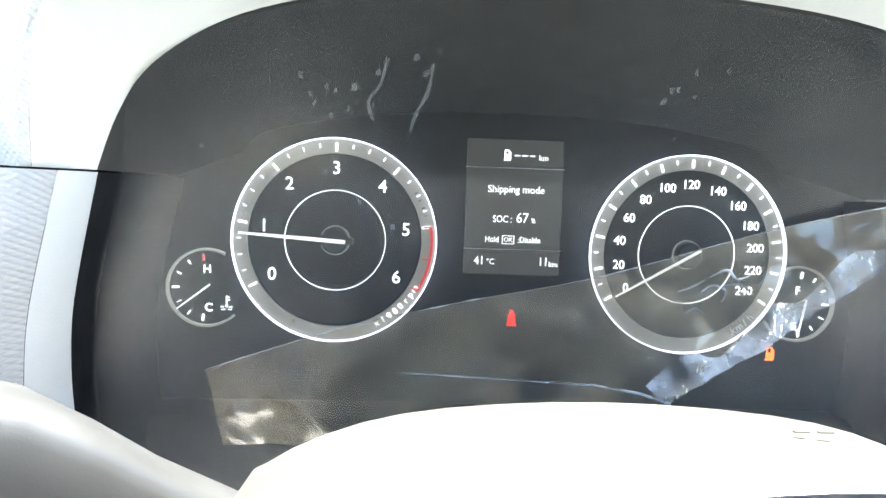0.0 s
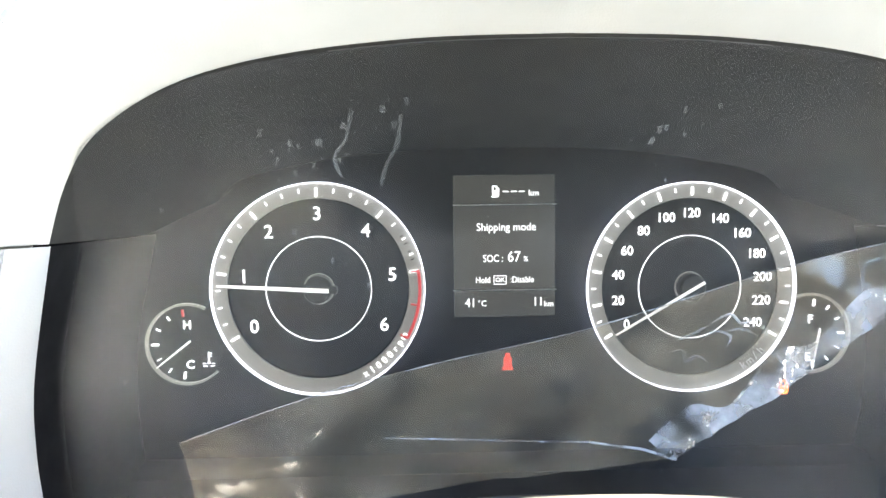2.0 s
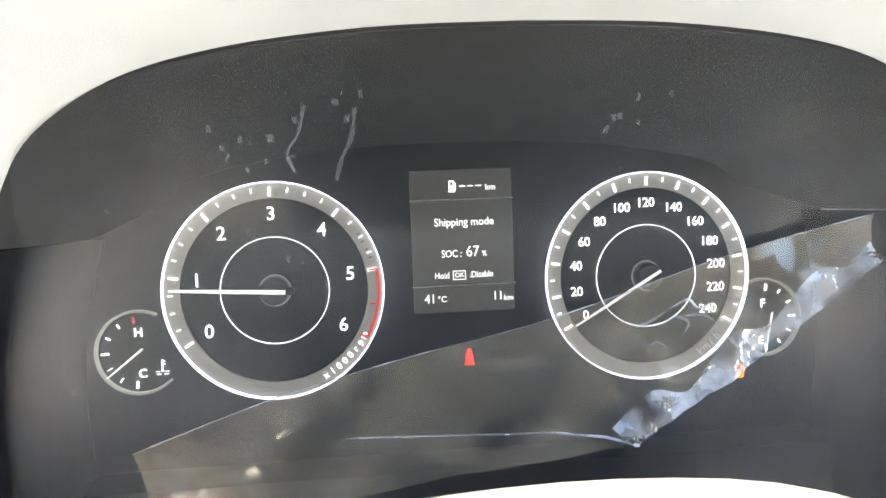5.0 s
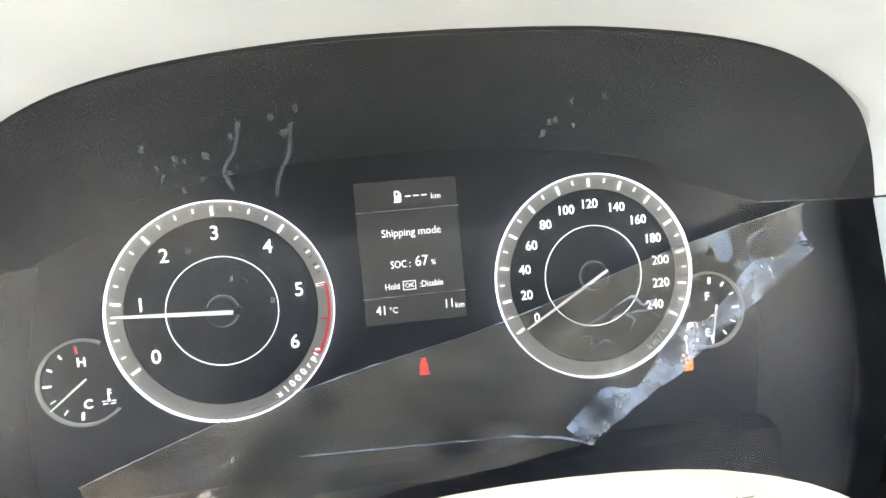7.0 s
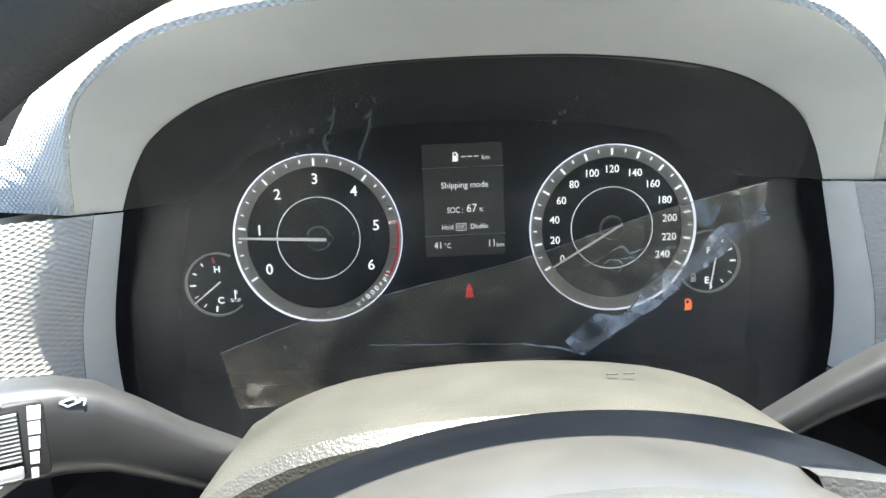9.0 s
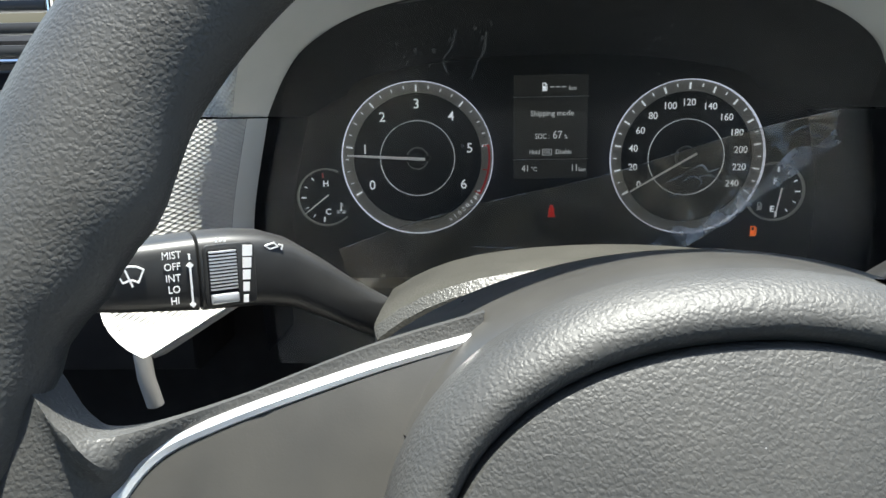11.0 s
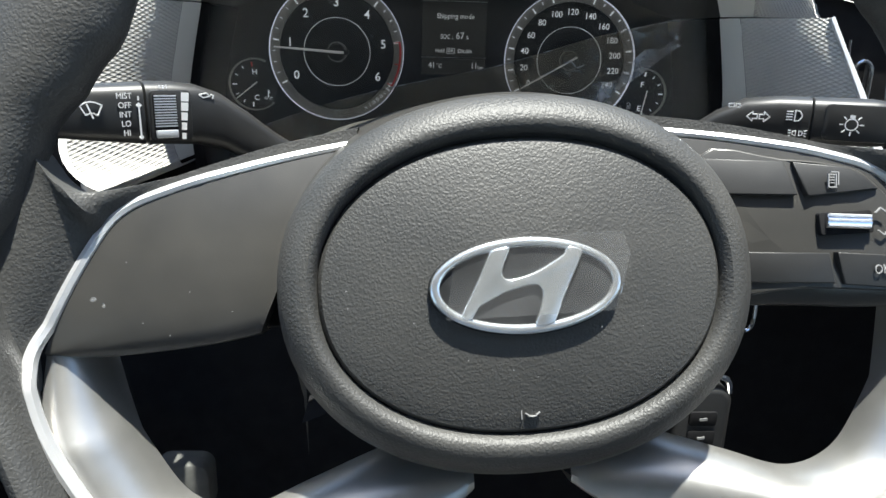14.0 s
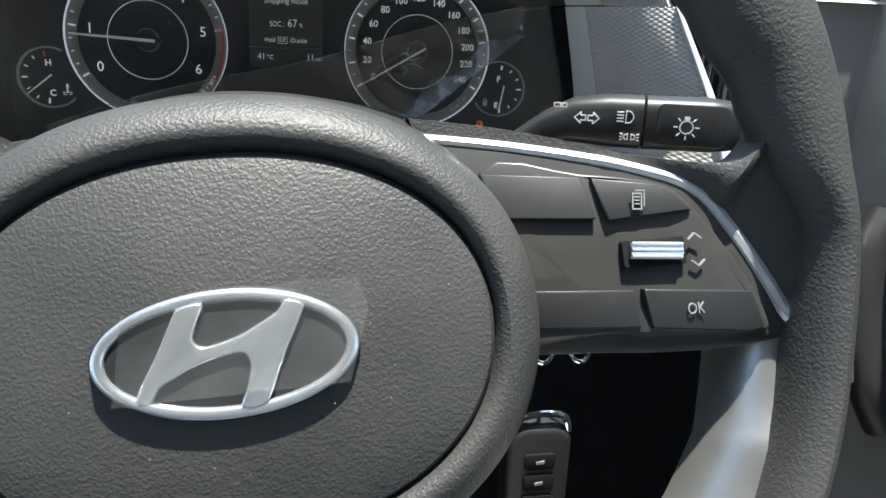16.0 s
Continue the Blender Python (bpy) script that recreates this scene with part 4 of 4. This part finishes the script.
def stroke(parent, pts, s, cx, cz, width=0.0005, y=0.0, closed=True, name="marking"):
    bm = bmesh.new()
    P3 = [(cx + x * s, cz + z * s) for x, z in pts]
    for a, b in zip(P3, P3[1:] + (P3[:1] if closed else [])):
        L = math.hypot(b[0] - a[0], b[1] - a[1])
        bar(bm, (a[0] + b[0]) / 2, (a[1] + b[1]) / 2, L + width * 0.6, width, math.degrees(math.atan2(b[1] - a[1], b[0] - a[0])), -y - 0.0005, -y + 0.0003)
    return part(name, bm, PRINT, parent)


wiper = lever("wiper_stalk", "black wiper stalk with white markings and ribbed thumbwheel", (-0.152, -0.255, -0.0590), (0.865, 0.50, 0),
              [(-0.062, 0.002, 0.004, 0.004), (-0.0605, 0.002, 0.0085, 0.008), (-0.056, 0.0018, 0.0112, 0.0105), (-0.040, 0.0012, 0.0128, 0.0122), (-0.0135, 0.0003, 0.0148, 0.0128), (-0.0130, 0.0003, 0.0142, 0.0122),
               (-0.0126, 0.0003, 0.0142, 0.0122), (-0.0121, 0.0003, 0.0150, 0.0128), (0.000, 0.0, 0.0153, 0.0128), (0.012, -0.0010, 0.0150, 0.0126), (0.024, -0.0045, 0.0142, 0.0120), (0.038, -0.0130, 0.0130, 0.0110), (0.052, -0.0225, 0.0115, 0.010), (0.072, -0.0340, 0.0100, 0.009)], 6)
well = part("thumbwheel_well", plate(rounded(-0.0112, 0.0080, -0.0125, 0.0118, 0.0022), -0.004, 0.0008, 0.0006), GLOSSY, wiper, "raised thumbwheel surround")
tw = part("thumbwheel", plate(rounded(-0.0100, 0.0015, -0.0112, 0.0106, 0.0015), -0.001, 0.0014, 0.0010), BLACK, wiper, "ribbed thumbwheel")
for k in range(12):
    part("rib", bar(bmesh.new(), -0.0043, 0.0092 - 0.0013 * k, 0.0100, 0.0006, 0, 0.001, 0.0026), SILVER, tw)
part("thumb_tab", plate(rounded(-0.0094, 0.0008, -0.0108, -0.0070, 0.0006), 0.001, 0.0030, 0.0005), SILVER, tw, "pale grey thumb tab")
for k, (h, wd) in enumerate(((0.0042, 0.0036), (0.0040, 0.0033), (0.0038, 0.0029), (0.0036, 0.0024), (0.0030, 0.0019))):
    marks(wiper, [(0, 0, wd, h, -4)], 0.0052 - 0.0004 * k, 0.0085 - 0.0047 * k, 1, -0.0009, name="step_mark")
# wiper sign: fan with blade
stroke(wiper, [(-1.0, 0.5), (-0.5, 0.78), (0, 0.86), (0.5, 0.78), (1.0, 0.5), (0.55, -0.5), (0.2, -0.28), (-0.1, -0.26), (-0.55, -0.42)], 0.0046, -0.0365, 0.0030, 0.00055, -0.0007)
stroke(wiper, [(0.1, -0.75), (-0.35, 0.62)], 0.0046, -0.0365, 0.0030, 0.0007, -0.0007, closed=False)
for k, word in enumerate(("MIST", "OFF", "INT", "LO", "HI")):
    text(word, 0.0039, -0.0222, 0.0093 - 0.0043 * k, PRINT, wiper, 0.0009, name="lettering", squeeze=0.85)
marks(wiper, [(0, 0, 0.0007, 0.0140, 0)], -0.0160, -0.0030, 1, -0.0007)
marks(wiper, [(0, 0, 0.0019, 0.0019, 45), (0, -0.0150, 0.0017, 0.0017, 45), (0, 0.0032, 0.0007, 0.0020, 0)], -0.0160, 0.0050, 1, -0.0007)
marks(wiper, [(-0.0015, 0, 0.0008, 0.0014, 0), (0, 0, 0.0008, 0.0014, 0), (0.0015, 0, 0.0008, 0.0014, 0)], -0.0045, 0.0134, 1, -0.0006)
stroke(wiper, [(-1, 0.2), (0.4, 0.5), (1, -0.1), (-0.2, -0.4)], 0.0026, 0.0150, 0.0088, 0.0005, 0.0006)
stroke(wiper, [(1.2, 0.2), (1.7, 0.0), (1.5, -0.6)], 0.0026, 0.0150, 0.0088, 0.0005, 0.0006, closed=False)

light = lever("light_stalk", "black light and indicator stalk with white symbols", (0.185, -0.261, -0.0560), (0.922, -0.387, 0),
              [(0.0258, 0.0006, 0.003, 0.003), (0.0245, 0.0006, 0.0078, 0.007), (0.0205, 0.0005, 0.0108, 0.0105), (0.010, 0.0003, 0.0120, 0.0125), (-0.0175, 0.0, 0.0120, 0.0128), (-0.0180, 0.0, 0.0114, 0.0122),
               (-0.0184, 0.0, 0.0114, 0.0122), (-0.0189, 0.0, 0.0120, 0.0128), (-0.034, 0.0, 0.0118, 0.0126), (-0.050, -0.0004, 0.0102, 0.0118), (-0.064, -0.0055, 0.0080, 0.0105), (-0.078, -0.0150, 0.0070, 0.0095), (-0.100, -0.0320, 0.0065, 0.009)], 6)
part("knob_facet", plate(rounded(-0.0128, 0.0175, -0.0085, 0.0098, 0.003), -0.004, 0.0006, 0.0006), GLOSSY, light, "flat facet on the knob")
stroke(light, [(0.62 * math.cos(radians(a)), 0.62 * math.sin(radians(a))) for a in range(0, 360, 30)], 0.0046, 0.000, 0.0, 0.0005, -0.0007)
marks(light, [(1.0 * math.cos(radians(a)), 1.0 * math.sin(radians(a)), 0.42, 0.12, a) for a in (0, 45, 135, 180, 225, 270, 315)] + [(0, 0.85, 0.5, 0.35, 0)], 0.000, 0.0, 0.0046, -0.0007)
for sx in (-1, 1):
    stroke(light, [(sx * 0.1, 0.22), (sx * 0.55, 0.22), (sx * 0.55, 0.5), (sx * 1.1, 0), (sx * 0.55, -0.5), (sx * 0.55, -0.22), (sx * 0.1, -0.22)], 0.0050, -0.0435, 0.0016, 0.0005, -0.0008)
stroke(light, [(0, 0.8), (0.6, 0.7), (0.95, 0.2), (0.95, -0.2), (0.6, -0.7), (0, -0.8)], 0.0034, -0.0262, 0.0030, 0.0005, -0.0007)
marks(light, [(-0.75, z, 0.9, 0.14, 0) for z in (0.6, 0.2, -0.2, -0.6)], -0.0262, 0.0030, 0.0034, -0.0007)
stroke(light, [(-0.3, 0.5), (-0.9, 0.3), (-0.9, -0.3), (-0.3, -0.5)], 0.0026, -0.0240, -0.0058, 0.0004, -0.0009)
stroke(light, [(0.3, 0.5), (0.9, 0.3), (0.9, -0.3), (0.3, -0.5)], 0.0026, -0.0240, -0.0058, 0.0004, -0.0009)
marks(light, [(sx * 1.4, z, 0.5, 0.16, sx * z * 40) for sx in (-1, 1) for z in (-0.5, 0, 0.5)], -0.0240, -0.0058, 0.0026, -0.0009)
stroke(light, [(-1, 0.3), (0, 0.35), (0.2, -0.3), (-0.9, -0.35)], 0.0026, -0.0560, 0.0068, 0.0005, -0.0016)
stroke(light, [(0.4, 0.3), (1.2, 0.3), (1.2, -0.3), (0.4, -0.3)], 0.0026, -0.0560, 0.0068, 0.0005, -0.0016)

# ignition key with its fob hanging under the column
keyset = thing("ignition_key", "black folding key fob hanging from the ignition lock", "car key")
part("lock_barrel", tube([(0.105, -0.215, -0.135), (0.135, -0.245, -0.150)], 0.013, 20), BLACK, keyset, "ignition lock barrel")
for cx in (0.128, 0.1465):
    part("key_ring", tube(smooth_outline([(cx - 0.006, -0.258, -0.150), (cx - 0.005, -0.260, -0.164), (cx, -0.262, -0.168), (cx + 0.005, -0.260, -0.164), (cx + 0.006, -0.258, -0.150)], 5, closed=False), 0.0011, 8), CHROME, keyset, "bright metal loop")
fob = part("fob", plate(rounded(0.114, 0.147, -0.262, -0.203, 0.010, 6), 0.248, 0.262, 0.004, 4), GLOSSY, keyset, "black plastic remote fob")
part("fob_bow", tube(smooth_outline([(0.116, -0.259, -0.208), (0.119, -0.260, -0.199), (0.130, -0.260, -0.1965), (0.142, -0.260, -0.1985), (0.145, -0.259, -0.207)], 5, closed=False), 0.0018, 10), CHROME, fob, "chrome bow of the fob")
for z in (-0.222, -0.234, -0.246):
    part("fob_button", plate(rounded(0.1225, 0.1385, z - 0.0045, z + 0.0045, 0.002), 0.260, 0.2632, 0.0006), BLACK, fob)
    part("fob_mark", bar(bmesh.new(), 0.1305, z, 0.0042, 0.0016, 8, 0.2628, 0.2636), DIMPRINT, fob)

# two small moulding marks on the shroud
for x in (0.038, 0.044):
    part("moulding_mark", plate(rounded(x - 0.002, x + 0.002, -0.0006, 0.0006, 0.0003), 0.0, 0.0005, 0.0002), SATIN, column, "", pose(0, -0.222, -0.0585, -86, 0, 0))


# ---- cabin round the driver ----
# pedal and mat in the footwell
mat_edge = single("floor_mat", plate(rounded(-0.24, -0.195, -0.40, -0.352, 0.01), 0.09, 0.112, 0.003), MAT, "worn grey foot rest in the dark footwell", "foot rest")

door = thing("driver_door", "grey door trim beside the driver", "car door")
part("trim_panel", plate([(-0.62, -0.55), (0.25, -0.55), (0.25, 0.16), (-0.62, 0.16)], 0.0, 0.02, 0.006), DOOR, door, "", pose(0.43, -0.30, 0, 0, 0, -90))
pull = smooth_outline([(0.400, -0.150, -0.125), (0.388, -0.155, -0.150), (0.384, -0.165, -0.190), (0.388, -0.178, -0.235), (0.402, -0.185, -0.265)], 5, closed=False)
part("pull_handle", tube(pull, 0.013, 14), GLOSSY, door, "black glossy pull handle")
single("dash_end", plate([(0.347, -0.115), (0.62, -0.115), (0.62, 0.07), (0.347, 0.07)], 0.0, 0.092, 0.01), DOOR, "grey end of the dashboard by the door", "dashboard", "structure")
console = thing("centre_console", "dark centre console with a bright edge trim", "centre console")
part("side", plate(smooth_outline([(-0.80, -0.60), (-0.36, -0.60), (-0.355, -0.35), (-0.37, -0.318), (-0.80, -0.318)], 4), 0.05, 0.16, 0.012), BLACK, console)
part("edge_trim", tube([(-0.8, -0.165, -0.3125), (-0.40, -0.165, -0.311), (-0.366, -0.165, -0.313), (-0.358, -0.165, -0.335)], 0.0022, 8), SILVER, console, "silver edge trim")
part("switch_trim", tube([(-0.8, -0.108, -0.2785), (-0.374, -0.108, -0.2795)], 0.0018, 8), CHROME, console, "chrome line")

UPRIGHT = pose(0, 0, 0, 18, 0, 0)
def level(name, x0, x1, y0, y1, z, mat, label, category):
    bm = bmesh.new()
    bmesh.ops.create_cube(bm, size=1.0, matrix=Matrix.LocRotScale(((x0 + x1) / 2, (y0 + y1) / 2, z), None, (x1 - x0, y1 - y0, 0.02)))
    return single(name, bm, mat, label, category, "structure", UPRIGHT)


level("headliner", -1.0, 0.7, -2.2, -0.62, 0.55, CLOTH, "pale cloth roof lining over the seats", "ceiling")
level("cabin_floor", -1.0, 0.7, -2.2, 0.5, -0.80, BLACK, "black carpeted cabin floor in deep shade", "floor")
bm = bmesh.new()
bmesh.ops.create_cube(bm, size=1.0, matrix=Matrix.LocRotScale((-0.15, -2.2, -0.15), None, (1.7, 0.03, 1.4)))
single("cabin_rear", bm, CLOTH, "pale rear wall of the cabin", "wall", "structure", UPRIGHT)
seat = thing("driver_seat", "pale fabric driver's seat behind the wheel", "car seat", UPRIGHT)
part("backrest", loft([egg(0.24, 0.32, -0.06, 0, -0.25, 32, 3.5), egg(0.25, 0.33, 0.0, 0, -0.25, 32, 3.5), egg(0.22, 0.30, 0.06, 0, -0.25, 32, 3.5)], True, (True, True)), CLOTH, seat, "", pose(0, -1.05, 0, 14, 0, 0))
part("headrest", loft([egg(0.12, 0.08, -0.05, 0, 0.17, 24, 3), egg(0.13, 0.09, 0.0, 0, 0.17, 24, 3), egg(0.11, 0.07, 0.05, 0, 0.17, 24, 3)], True, (True, True)), CLOTH, seat, "", pose(0, -1.08, 0, 14, 0, 0))
bm = bmesh.new()
bmesh.ops.create_cube(bm, size=1.0, matrix=Matrix.LocRotScale((0, -0.82, -0.66), None, (0.40, 0.42, 0.262)))
bmesh.ops.bevel(bm, geom=bm.edges[:], offset=0.02, segments=2, affect="EDGES")
part("seat_base", bm, BLACK, seat)
part("cushion", loft([egg(0.25, 0.26, -0.06, 0, 0, 32, 3.5), egg(0.26, 0.27, 0.0, 0, 0, 32, 3.5), egg(0.23, 0.24, 0.06, 0, 0, 32, 3.5)], True, (True, True)), CLOTH, seat, "", pose(0, -0.82, -0.50, -90, 0, 0))

def upright_wall(name, x, y0, y1, z0, z1, mat, label):
    bm = bmesh.new()
    bmesh.ops.create_cube(bm, size=1.0, matrix=Matrix.LocRotScale((x, (y0 + y1) / 2, (z0 + z1) / 2), None, (0.04, y1 - y0, z1 - z0)))
    return single(name, bm, mat, label, "wall", "structure", UPRIGHT)


upright_wall("wall_passenger_door", -1.0, -2.2, 0.5, -0.8, 0.10, DOOR, "grey passenger door below its window")
upright_wall("wall_driver_side", 0.56, -2.2, 0.5, -0.8, 0.06, DOOR, "grey lower body side by the driver")
bm = bmesh.new()
bmesh.ops.create_cube(bm, size=1.0, matrix=Matrix.LocRotScale((-0.2, 0.5, -0.42), None, (1.6, 0.04, 0.76)))
single("firewall", bm, BLACK, "black bulkhead behind the footwell", "wall", "structure", UPRIGHT)
